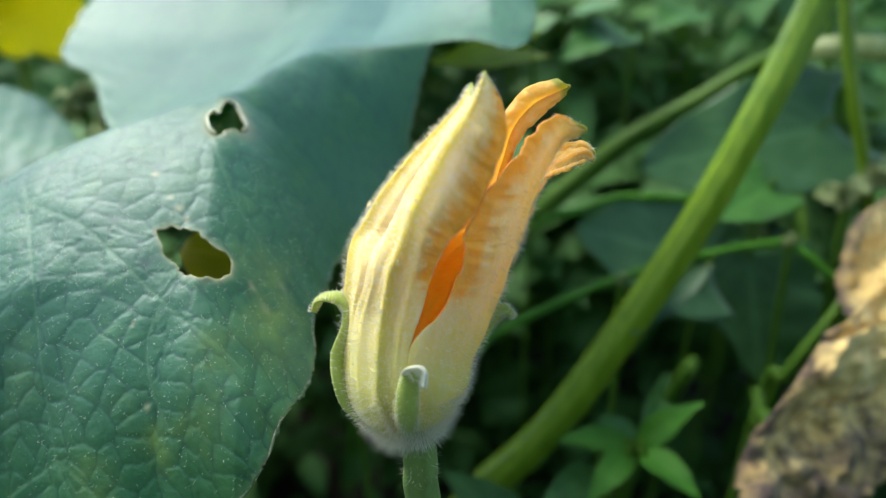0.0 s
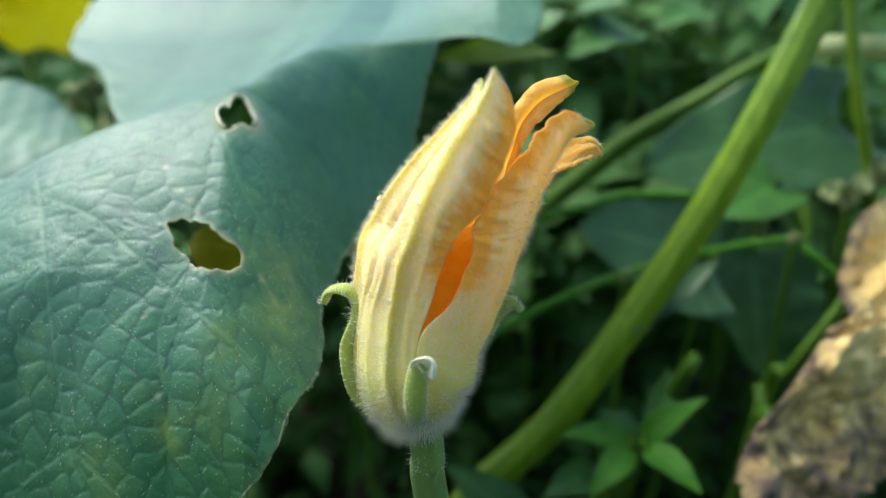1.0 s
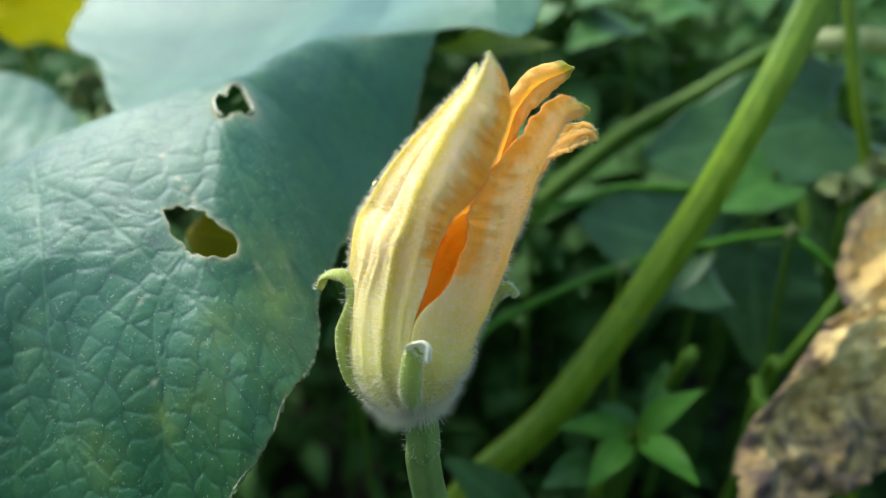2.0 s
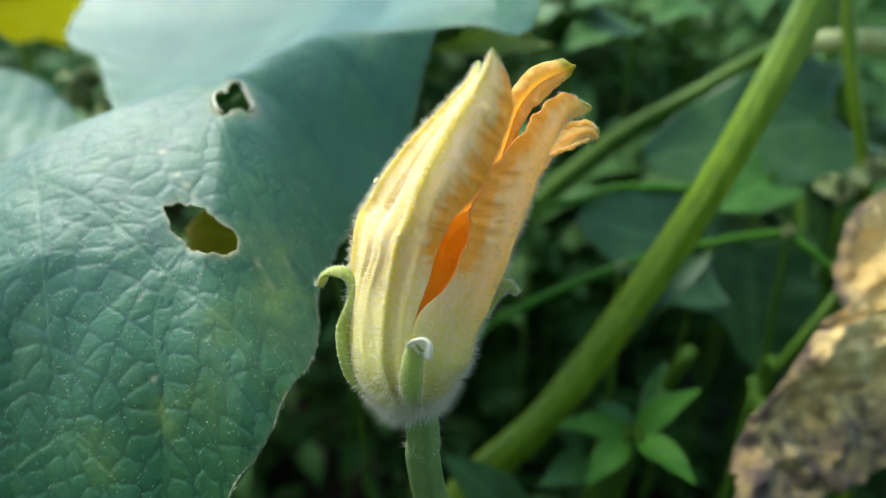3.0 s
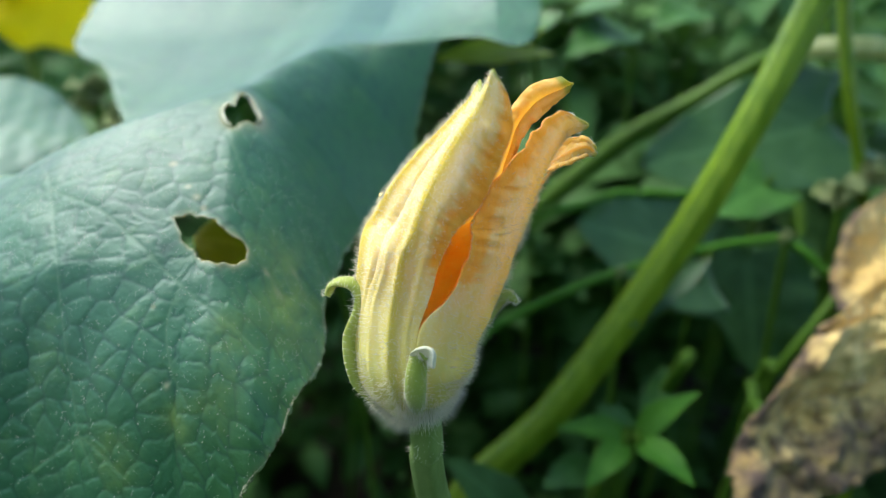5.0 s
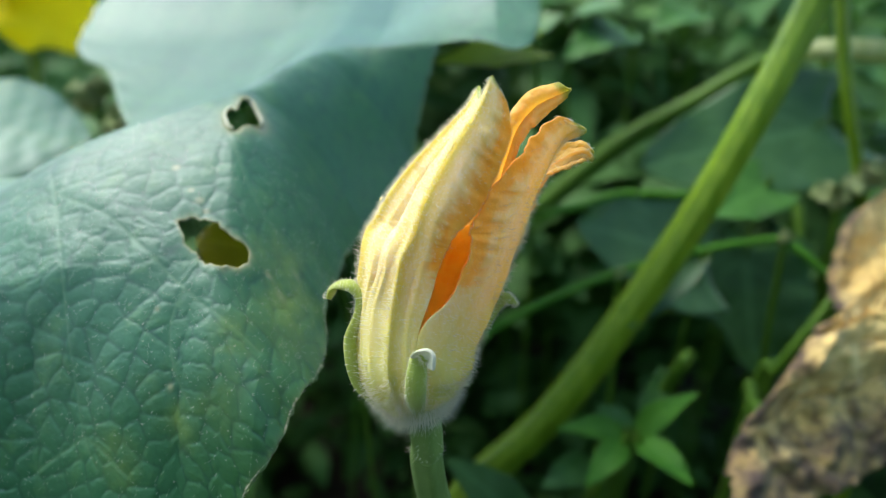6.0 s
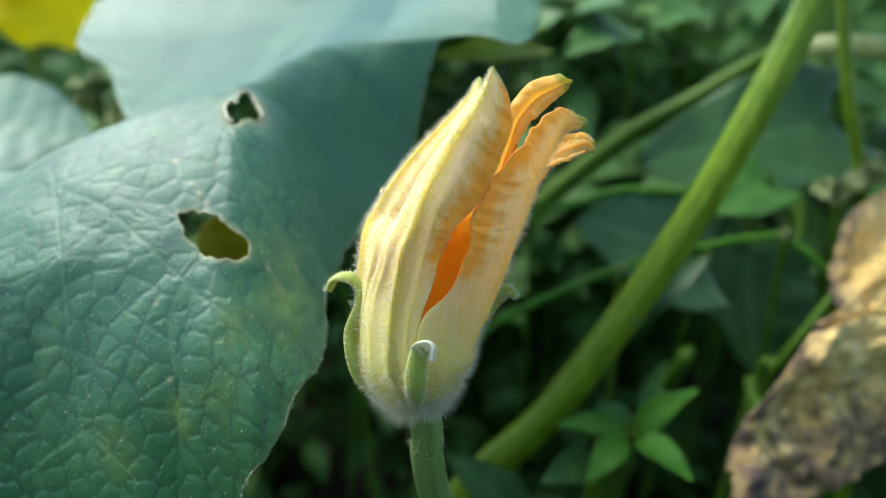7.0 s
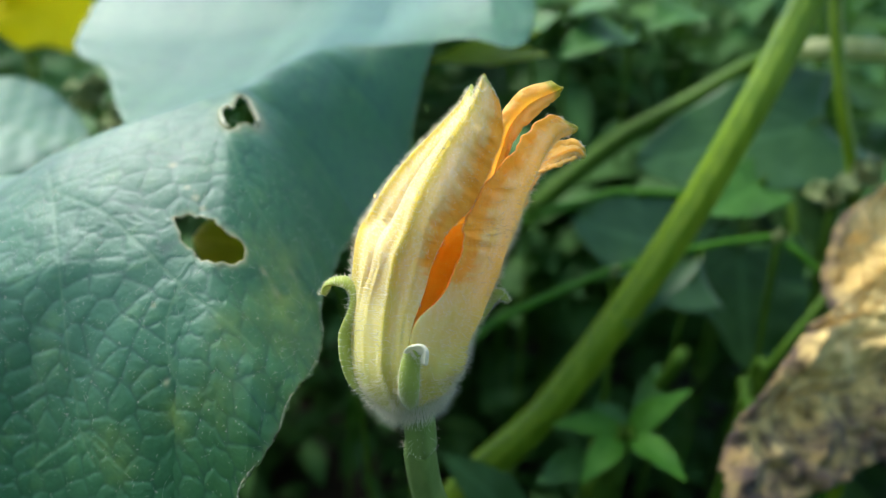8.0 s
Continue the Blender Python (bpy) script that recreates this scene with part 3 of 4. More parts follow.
def bud_frame(s):
    """Axis point, right, away and radius of the closed bud at the heights s, 0 to 1."""
    line = curve(BUD_AXIS, 400)
    rise = unit(np.gradient(line, axis=0))
    u = np.linspace(0, 1, 401)
    at = np.stack([np.interp(s, u, line[:, i]) for i in range(3)], -1)
    up = unit(np.stack([np.interp(s, u, rise[:, i]) for i in range(3)], -1))
    away = unit(AHEAD - (up @ AHEAD)[..., None] * up)
    right = np.cross(away, up)
    wide = curve([(a, 0, 0) for a in BUD_WIDE], 400)[:, 0]
    return at, right, away, np.interp(s, u, wide)


def skin(s, phi, swell=0.0):
    at, right, away, r = bud_frame(s)
    out = np.cos(phi)[..., None] * right + np.sin(phi)[..., None] * away
    return at + out * (r * (1 + swell))[..., None], out, r


# the middle and limits of each petal, low down and at the opening, in degrees round the axis; which rims blush orange; how far its
# halves bow out; the free end by three lines: one rim, the ridge and the other rim
PETALS = (
    dict(mid=-113, low=(-150, -88), high=(-135, -85), blush=(0.0, 1.0), bow=(0.1, 0.16), face=(0.05, -0.99, 0.1),
         one=((-0.0138, -0.0003, 0.3215), (-0.0109, 0.0001, 0.3271), (-0.0072, 0.0004, 0.3337), (-0.0027, -0.0002, 0.3397), (0.0025, -0.0015, 0.3474), (0.0057, -0.0029, 0.3527), (0.0075, -0.0042, 0.3567)),
         ridge=((-0.0087, -0.0090, 0.3221), (-0.0060, -0.0085, 0.3309), (-0.0020, -0.0075, 0.3391), (0.0020, -0.0070, 0.3460), (0.0053, -0.0062, 0.3510), (0.0072, -0.0058, 0.3553), (0.0082, -0.0052, 0.3587)),
         two=((-0.0014, -0.0098, 0.3194), (0.0012, -0.0092, 0.3250), (0.0063, -0.0084, 0.3307), (0.0103, -0.0070, 0.3394), (0.0125, -0.0064, 0.3468), (0.0117, -0.0060, 0.3525), (0.0098, -0.0056, 0.3562))),
    dict(mid=-168, low=(-210, -143), high=(-205, -126), blush=(0.0, 0.0), bow=(0.12, 0.08), face=(-0.8, -0.55, 0.25),
         one=((-0.0174, 0.0120, 0.3227), (-0.0117, 0.0110, 0.3315), (-0.0051, 0.0090, 0.3396), (0.0007, 0.0070, 0.3463), (0.0043, 0.0050, 0.3510), (0.0057, 0.0040, 0.3540)),
         ridge=((-0.0183, 0.0050, 0.3219), (-0.0139, 0.0045, 0.3303), (-0.0079, 0.0040, 0.3384), (-0.0012, 0.0035, 0.3458), (0.0036, 0.0030, 0.3512), (0.0060, 0.0025, 0.3557)),
         two=((-0.0122, -0.0005, 0.3213), (-0.0085, -0.0001, 0.3274), (-0.0047, 0.0001, 0.3341), (-0.0003, -0.0004, 0.3403), (0.0042, -0.0014, 0.3476), (0.0067, -0.0020, 0.3529))),
    dict(mid=118, low=(88, 150), high=(90, 150), blush=(1.0, 1.0), bow=(-0.42, -0.42), face=(0.25, 0.93, 0.25),
         one=((0.0137, 0.0185, 0.3225), (0.0146, 0.0162, 0.3330), (0.0160, 0.0152, 0.3395), (0.0197, 0.0149, 0.3451), (0.0237, 0.0145, 0.3490), (0.0268, 0.0142, 0.3521)),
         ridge=((0.0083, 0.0175, 0.3243), (0.0130, 0.0182, 0.3354), (0.0154, 0.0178, 0.3430), (0.0182, 0.0170, 0.3475), (0.0217, 0.0160, 0.3508), (0.0282, 0.0140, 0.3541)),
         two=((-0.0040, 0.0120, 0.3203), (0.0036, 0.0140, 0.3320), (0.0101, 0.0152, 0.3406), (0.0140, 0.0155, 0.3474), (0.0185, 0.0150, 0.3531), (0.0253, 0.0144, 0.3552))),
    dict(mid=58, low=(30, 88), high=(28, 90), blush=(1.0, 1.0), bow=(0.14, 0.12), face=(0.55, -0.25, -0.8),
         one=((0.0180, 0.0090, 0.3218), (0.0196, 0.0080, 0.3291), (0.0225, 0.0075, 0.3341), (0.0260, 0.0070, 0.3358), (0.0294, 0.0066, 0.3377), (0.0321, 0.0062, 0.3391)),
         ridge=((0.0178, 0.0120, 0.3223), (0.0205, 0.0105, 0.3299), (0.0235, 0.0095, 0.3357), (0.0273, 0.0080, 0.3387), (0.0308, 0.0068, 0.3403), (0.0330, 0.0060, 0.3387)),
         two=((0.0093, 0.0205, 0.3179), (0.0166, 0.0175, 0.3274), (0.0215, 0.0135, 0.3362), (0.0269, 0.0105, 0.3415), (0.0309, 0.0080, 0.3425), (0.0331, 0.0065, 0.3407))),
    dict(mid=-18, low=(-88, 30), high=(-68, 28), blush=(1.0, 0.0), bow=(0.1, 0.12), face=(0.45, -0.88, -0.15),
         one=((0.0037, -0.0094, 0.3173), (0.0045, -0.0089, 0.3233), (0.0047, -0.0079, 0.3272), (0.0085, -0.0058, 0.3338), (0.0142, -0.0036, 0.3406), (0.0189, -0.0018, 0.3464), (0.0232, -0.0005, 0.3497), (0.0272, 0.0004, 0.3482)),
         ridge=((0.0137, 0.0005, 0.3160), (0.0154, 0.0008, 0.3208), (0.0168, 0.0010, 0.3252), (0.0184, 0.0012, 0.3306), (0.0205, 0.0015, 0.3358), (0.0236, 0.0015, 0.3423), (0.0262, 0.0013, 0.3457), (0.0299, 0.0010, 0.3465)),
         two=((0.0126, 0.0120, 0.3131), (0.0145, 0.0110, 0.3175), (0.0159, 0.0100, 0.3222), (0.0176, 0.0085, 0.3283), (0.0194, 0.0065, 0.3343), (0.0228, 0.0045, 0.3401), (0.0261, 0.0030, 0.3436), (0.0291, 0.0018, 0.3451))),
)


def petal(spec, seed):
    cols, n_low, n_free, meet = 61, 96, 120, 30
    rows = n_low + n_free
    t = np.linspace(-1, 1, cols)
    lo, hi = np.radians(spec["low"]), np.radians(spec["high"])
    mid, c = radians(spec["mid"]), cols // 2
    # closed part; past n_low it only serves to blend into the free end
    sl = np.minimum(0.025 + np.arange(rows) * 0.535 / n_low, 0.72)
    k = np.clip((sl - 0.385) / 0.19, 0, 1)
    k = k * k * (3 - 2 * k)
    one, two = lo[0] + (hi[0] - lo[0]) * k, lo[1] + (hi[1] - lo[1]) * k
    S, T = np.meshgrid(sl, t, indexing="ij")
    phi = np.where(T < 0, mid + (mid - one)[:, None] * T, mid + (two - mid)[:, None] * T)
    ease = np.clip((S - 0.08) / 0.2, 0, 1)
    ridge_form = lambda a: 0.060 * np.exp(-(a / 0.13) ** 2) - 0.020 * np.exp(-((np.abs(a) - 0.33) / 0.16) ** 2) + 0.012 * np.exp(-((np.abs(a) - 0.62) / 0.09) ** 2)
    swell = ease * ridge_form(T)
    swell = swell + 0.007 * np.sin(S * 60 + T * 4 + seed) * np.sin(T * 6 + S * 17) + 0.003 * np.sin(T * 23 + 3 * np.sin(S * 14 + seed))
    if spec["mid"] == -168:
        swell = swell - 0.05 * np.clip((T - 0.6) / 0.3, 0, 1)
    low, out, r = skin(S, phi, swell)
    # free end: spanned over its ridge and its two rims
    lines = []
    for at, key in ((0, "one"), (c, "ridge"), (-1, "two")):
        pts = np.array([low[n_low - 30, at], low[n_low - 1, at], *spec[key]])
        m = len(pts) - 2
        lines.append(np.vstack([low[:n_low, at], curve(pts, 40 * (m + 1))[40:][np.linspace(0, 40 * m, n_free + 1).round().astype(int)][1:]]))
    left, line, right = lines
    ahead = unit(np.gradient(line, axis=0))
    ahead = unit(np.stack([np.convolve(np.pad(ahead[:, i], 6, "edge"), np.ones(13) / 13, "valid") for i in range(3)], -1))
    g = np.clip((np.arange(rows) - n_low + 1) / n_free, 0, 1)
    face = unit(np.cross(unit(right - left), ahead))
    face = face * np.sign((face * (out[:, c] * (1 - g)[:, None] + np.array(spec["face"]) * g[:, None])).sum(-1, keepdims=True))
    face = unit(np.stack([np.convolve(np.pad(face[:, i], 6, "edge"), np.ones(13) / 13, "valid") for i in range(3)], -1))
    ta = np.abs(t)[None] + 0 * g[:, None]
    half = np.where(t[None] < 0, np.linalg.norm(left - line, axis=1)[:, None], np.linalg.norm(right - line, axis=1)[:, None])
    bow = np.where(t[None] < 0, *spec["bow"]) * half * 4 * ta * (1 - ta)
    # wrinkles run in from the rims
    far = np.concatenate([[0], np.cumsum(np.linalg.norm(np.diff(line, axis=0), axis=1))])[:, None]
    wave = np.array([[1.7 * noise.noise((p * 430, q * 1.6 + p * 60, seed)) + 0.8 * noise.noise((p * 800, q * 3.5, seed + 7)) for q in t] for p in far[:, 0]])
    crimp = np.clip((far / far[n_low] - 0.86) / 0.2, 0, 1) * np.interp(g, (0, 0.75, 0.95, 1), (1, 1, 0.5, 0))[:, None] * np.clip((ta - 0.30) / 0.5, 0, 1)
    blush = np.where(t[None] < 0, *spec["blush"])
    crumb = np.array([[noise.noise((p * 900, q * 5.0, seed)) for q in t] for p in far[:, 0]])
    ruff = crimp * (0.00030 + 0.00026 * blush) * wave + crimp * blush * 0.00030 * crumb * np.clip((ta - 0.5) / 0.4, 0, 1)
    keel = 0.0150 * ridge_form(t)[None] * np.interp(g, (0, 0.4, 1), (1.0, 0.75, 0.4))[:, None] * np.clip(half / 0.006, 0.3, 1) * (0.2 if spec["mid"] > 0 else 1.0)
    strip = line[:, None] + ((right - left) / 2)[:, None] * t[None, :, None] + ((right + left) / 2 - line)[:, None] * (ta**1.5)[..., None] + face[:, None] * (bow + ruff + keel)[..., None]
    m = np.clip((np.arange(rows) - n_low + 1) / meet, 0, 1)
    m = (m * m * (3 - 2 * m))[:, None, None]
    sheet = low * (1 - m) + strip * m
    nrm = unit(np.cross(np.gradient(sheet, axis=0), np.gradient(sheet, axis=1)))
    if (nrm[rows // 4, c] @ out[rows // 4, c]) < 0:
        nrm = -nrm
    inner = sheet - nrm * 0.0005
    G, h = g[:, None] + 0 * ta, sl[:, None] + 0 * ta
    up = np.clip((far / far[n_low] - 0.90) / 0.22, 0, 1) + 0 * ta
    attributes = {
        "rib": np.clip(np.exp(-((t[None] - 0.05) / 0.17) ** 2) + 0.25 * np.exp(-((ta - 0.62) / 0.07) ** 2) * (1 - G), 0, 1) * np.clip((h - 0.06) / 0.2, 0, 1),
        "rim": np.clip((ta - 0.86 + 0.34 * up) / 0.30, 0, 1) * up * blush, "trough": np.clip(0.5 - 1.1 * wave, 0, 1),
        "back": np.clip((G - 0.05) / 0.2, 0, 1) * (spec["mid"] > 0), "low": np.clip((0.58 - h) / 0.42, 0, 1), "tip": np.clip((G - 0.945) / 0.03, 0, 1),
    }
    if np.cross(sheet[1, 0] - sheet[0, 0], sheet[0, 1] - sheet[0, 0]) @ nrm[0, 0] > 0:
        sheet, inner, nrm = sheet[:, ::-1], inner[:, ::-1], nrm[:, ::-1]
        attributes = {k: v[:, ::-1] for k, v in attributes.items()}
    return two_sided("petal", sheet, inner, [PETAL_OUT, PETAL_IN], attributes), sheet, nrm


DROP = (-0.0160, 0.0050, 0.3291)


def squash_blossom():
    rnd = np.random.RandomState(11)
    base = (-0.0060, -0.0038, 0.2761)
    foot = (base[0] + 0.03, base[1] + 0.05, SOIL_Z)
    ob = thing("squash_blossom", foot, "half-open yellow-orange squash blossom, hairy and cream-ribbed", "flower")
    roots, ways, lens = [], [], []
    for i, spec in enumerate(PETALS):
        me, sheet, nrm = petal(spec, i + 1)
        part("petal", me, ob)
        rows, cols = sheet.shape[:2]
        k = 4600
        a, b = rnd.randint(6, rows - 4, k), rnd.randint(1, cols - 1, k)
        b = np.where(rnd.uniform(0, 1, k) < 0.4, np.clip(cols // 2 + rnd.normal(0, 3, k), 1, cols - 2).astype(int), b)
        rise = unit(sheet[np.minimum(a + 1, rows - 1), b] - sheet[a - 1, b])
        roots.append(sheet[a, b] + rnd.normal(0, 0.0003, (k, 3)) - nrm[a, b] * 0.0002)
        ways.append(nrm[a, b] + rise * rnd.uniform(-0.1, 0.5, (k, 1)) + rnd.normal(0, 0.25, (k, 3)))
        lens.append((0.0004 + 0.0019 * rnd.uniform(0, 1, k) ** 1.6) * np.clip(1.35 - a / rows * 0.85, 0.35, 1.2))
        k = 900
        a, b = rnd.randint(110, rows - 3, k), rnd.choice((0, cols - 1), k)
        away = unit(sheet[a, b] - sheet[a, cols // 2])
        roots.append(sheet[a, b] - away * 0.0002)
        ways.append(away + rnd.normal(0, 0.8, (k, 3)))
        lens.append(rnd.uniform(0.0002, 0.0005, k))
        if spec["mid"] > 0:
            k = 700
            a, b = rnd.randint(100, rows - 3, k), rnd.randint(1, cols - 1, k)
            roots.append(sheet[a, b] - nrm[a, b] * 0.0004)
            ways.append(-nrm[a, b] + rnd.normal(0, 0.5, (k, 3)))
            lens.append(rnd.uniform(0.0002, 0.0006, k))
    part("petal_hairs", hairs("petal_hairs", np.concatenate(roots), np.concatenate(ways), np.concatenate(lens), 0.000048, HAIR), ob, "fine white hairs", "stuff")
    # cup under the petals
    s = np.linspace(0.0, 0.105, 26)
    ph = np.linspace(-np.pi, np.pi, 60, endpoint=False)
    S, PH = np.meshgrid(s, ph, indexing="ij")
    edge = 0.03 + 0.035 * np.cos(5 * PH + 0.7)
    S2 = S * (0.80 + edge)
    p, out, r = skin(S2, PH, 0.006 + 0.006 * np.cos(10 * PH))
    p2, _, _ = skin(S2, PH, -0.06 + 0 * PH)
    v = np.concatenate([p.reshape(-1, 3), p2.reshape(-1, 3)[-60:]])
    f = grid_faces(26, 60, True)
    last = 25 * 60 + np.arange(60)
    rimf = np.stack([last, np.roll(last, -1), 26 * 60 + np.roll(np.arange(60), -1), 26 * 60 + np.arange(60)], -1)
    cup = part("calyx", mesh_from("calyx", v, np.concatenate([f, rimf])[:, ::-1], [CALYX]), ob, "pale green hairy cup")
    k = 2600
    hs, hp = 0.005 + 0.22 * rnd.uniform(0, 1, k) ** 1.7, rnd.uniform(-np.pi, np.pi, k)
    q, out, r = skin(hs, hp, 0.02 + 0 * hp)
    down = np.array((0, 0, -1.0)) * np.clip((0.14 - hs) / 0.1, -0.3, 0.9)[:, None]
    part("calyx_hairs", hairs("calyx_hairs", q, out + down + rnd.normal(0, 0.28, q.shape), rnd.uniform(0.0012, 0.0044, k) * np.clip(1.15 - hs * 1.6, 0.4, 1), 0.000045, HAIR, 0.05), cup, "long white hairs", "stuff")
    bead = bmesh.new()
    bmesh.ops.create_icosphere(bead, subdivisions=4, radius=0.00075, matrix=Matrix.Translation(DROP) @ Matrix.Diagonal((1.0, 1.0, 0.86, 1.0)))
    me = bpy.data.meshes.new("water_drop")
    bead.to_mesh(me)
    me.materials.append(WATER)
    me.polygons.foreach_set("use_smooth", [True] * len(me.polygons))
    drop = new("water_drop", me)
    me.transform(Matrix.Translation(-Vector(DROP)))
    drop.location = DROP
    tagged(drop, "tiny clear drop of water clinging to the blossom", "drop")
    # sepals
    specs = (
        (((-0.0166, -0.0048, 0.2794), (-0.0214, -0.0038, 0.2849), (-0.0230, -0.0028, 0.2906), (-0.0233, -0.0010, 0.2963), (-0.0212, 0.0008, 0.3017), (-0.0208, 0.0020, 0.3056), (-0.0230, 0.0029, 0.3081), (-0.0261, 0.0033, 0.3084), (-0.0284, 0.0031, 0.3072), (-0.0294, 0.0023, 0.3049)), (0.0008, 0.0018, 0.0022, 0.0023, 0.0022, 0.0022, 0.0022, 0.0021, 0.0017, 0.0009), (0.55, 0.8, 0.1), SEPAL),
        (((-0.0069, -0.0063, 0.2773), (-0.0075, -0.0129, 0.2844), (-0.0075, -0.0155, 0.2894), (-0.0073, -0.0161, 0.2939), (-0.0067, -0.0160, 0.2976), (-0.0055, -0.0168, 0.2994), (-0.0044, -0.0176, 0.2989)), (0.0012, 0.0022, 0.0025, 0.0024, 0.0021, 0.0018, 0.0011), (1, 0.1, 0), SEPAL),
        (((0.0079, 0.0015, 0.2986), (0.0108, 0.0022, 0.3036), (0.0128, 0.0020, 0.3055), (0.0145, 0.0016, 0.3054), (0.0162, 0.0013, 0.3040)), (0.0016, 0.0019, 0.0017, 0.0011, 0.0003), (0.2, 0.2, 0.95), SEPAL),
        (((-0.0070, 0.0146, 0.2768), (-0.0056, 0.0187, 0.2843), (-0.0049, 0.0212, 0.2894), (-0.0047, 0.0262, 0.2920)), (0.0018, 0.0016, 0.0012, 0.0006), (1, 0, 0), SEPAL),
    )
    hr, hw, sepals = [], [], []
    for pts, halves, hint, mt in specs:
        me, line, e, g, half = ribbon("sepal", pts, halves, 0.0010, mt, hint)
        sepals.append(part("sepal", me, ob, "curled narrow green sepal"))
        k = 900
        a, ang = rnd.randint(1, len(line), k), rnd.uniform(0, 6.283, k)
        d = e[a] * np.cos(ang)[:, None] + g[a] * np.sin(ang)[:, None]
        hr.append(line[a] + e[a] * (half[a] * np.cos(ang))[:, None] + g[a] * (0.0005 * np.sin(ang))[:, None])
        hw.append(d + rnd.normal(0, 0.3, d.shape))
    hr, hw = np.concatenate(hr), np.concatenate(hw)
    part("sepal_hairs", hairs("sepal_hairs", hr, hw, rnd.uniform(0.0004, 0.0012, len(hr)), 0.000042, HAIR), ob, "fine white hairs", "stuff")
    me = ribbon("sepal_tip", ((-0.0079, -0.0160, 0.2986), (-0.0064, -0.0169, 0.3000), (-0.0048, -0.0175, 0.3004), (-0.0038, -0.0181, 0.2997), (-0.0037, -0.0187, 0.2972)), (0.0010, 0.0016, 0.0019, 0.0017, 0.0012), 0.0009, SEPAL_TIP, (0.3, -0.4, 0.9), 24, 0.5)[0]
    part("sepal_tip", me, sepals[1], "withered white sepal tip")
    # stalk
    pts = [(-0.0061, -0.0026, 0.2798), (-0.0060, -0.0034, 0.2759), (-0.0053, -0.0022, 0.2667), (-0.0048, 0.0021, 0.2539), (base[0] + 0.012, base[1] + 0.03, 0.17), foot]
    stalk = part("stalk", tube("stalk", pts, (0.0046, 0.0040, 0.0039, 0.0042, 0.0045, 0.005), STALK, 20, 50, ribs=5, rib_depth=0.08), ob, "pale green ribbed hairy stalk")
    line = curve(pts, 200)[6:110]
    k = 220
    a, ang = rnd.randint(0, len(line), k), rnd.uniform(0, 6.283, k)
    d = np.stack([np.cos(ang), np.sin(ang), 0 * ang], -1)
    part("stalk_hairs", hairs("stalk_hairs", line[a] + d * 0.0038, d + rnd.normal(0, 0.2, d.shape), rnd.uniform(0.0008, 0.002, k), 0.00004, HAIR), stalk, "fine white hairs", "stuff")
    return ob


squash_blossom()


# ---- stems and vines ----
def stem(name, points, radii, material, label, category, ribs=0, sides=16, n=60):
    ob = thing(name, points[-1], label, category)
    part("stalk", tube("stalk", points, radii, material, sides, n, ribs=ribs), ob)
    return ob


def tall_leaf():
    """The thick slanting stalk and the leaf that it holds over the weeds."""
    pts = [(0.1896, 0.1933, 0.4388), (0.1765, 0.1941, 0.3996), (0.1668, 0.1942, 0.3741), (0.1445, 0.1867, 0.3252), (0.1169, 0.1845, 0.2666), (0.0808, 0.1786, 0.2070), (0.0511, 0.1735, 0.1654), (0.0203, 0.1715, 0.1333), (-0.0038, 0.1706, 0.0994), (-0.0278, 0.1679, 0.0601), (-0.05, 0.15, SOIL_Z - 0.01)]
    ob = thing("squash_leaf", pts[-1], "squash leaf on a thick slanting yellow-green stalk", "leaf")
    stalk = part("leaf_stalk", tube("leaf_stalk", pts, (0.0074, 0.0075, 0.0077, 0.0078, 0.0083, 0.0088, 0.0090, 0.009, 0.009, 0.009), PETIOLE, 28, 90, ribs=7, rib_depth=0.05), ob, "ribbed yellow-green stalk")
    top = pts[0]
    part("blade", blade("blade", (top[0] + 0.010, top[1] + 0.002, top[2] - 0.002), (0.30, 0.52, 0.48), 0.115, (0.05, -0.15, 1), LEAF_SHADE, shape="heart", bend=0.06, seed=9, nx=24, ny=40), ob, "broad green blade")
    rnd = np.random.RandomState(5)
    line = curve(pts, 900)[60:620]
    k = 900
    a, ang = rnd.randint(0, len(line), k), rnd.uniform(0, 6.283, k)
    d = np.stack([np.cos(ang) * 0.85, -0.4 + 0 * ang, np.sin(ang)], -1)
    part("bristles", hairs("bristles", line[a] + unit(d) * 0.0070, d + rnd.normal(0, 0.2, d.shape), rnd.uniform(0.0006, 0.0013, k), 0.00004, HAIR), stalk, "short pale bristles", "stuff")


tall_leaf()
def vine():
    ob = thing("vine", (-0.015, 0.42, SOIL_Z), "squash vine behind the blossom, its lit end coloured paler", "vine")
    # one runner in two tones: shaded length darker, lit end paler, by colour
    shaded_line = [(0.2077, 0.3028, 0.3460), (0.1942, 0.3243, 0.3345), (0.1641, 0.3340, 0.3123), (0.1219, 0.3342, 0.2871), (0.0883, 0.3263, 0.2630), (0.0441, 0.3216, 0.2225), (-0.0094, 0.3205, 0.1674), (-0.0170, 0.3178, 0.1072), (-0.0150, 0.3088, 0.0278), (-0.015, 0.42, SOIL_Z - 0.01)]
    lit_line = [(0.2869, 0.2615, 0.3481), (0.2423, 0.2654, 0.3497), (0.2187, 0.2788, 0.3497), (0.2068, 0.3043, 0.3452)]
    part("shaded_length", tube("shaded_length", shaded_line, (0.0058, 0.0062, 0.0066, 0.0066, 0.0064, 0.006, 0.006), VINE_DARK, 14, 50, ribs=6), ob, "dull green ribbed runner, shaded length coloured darker")
    part("lit_length", tube("lit_length", lit_line, (0.0064, 0.0064, 0.0064, 0.0062), VINE_LIT, 14, 30, ribs=6), ob, "pale green ribbed runner, lit end coloured paler")


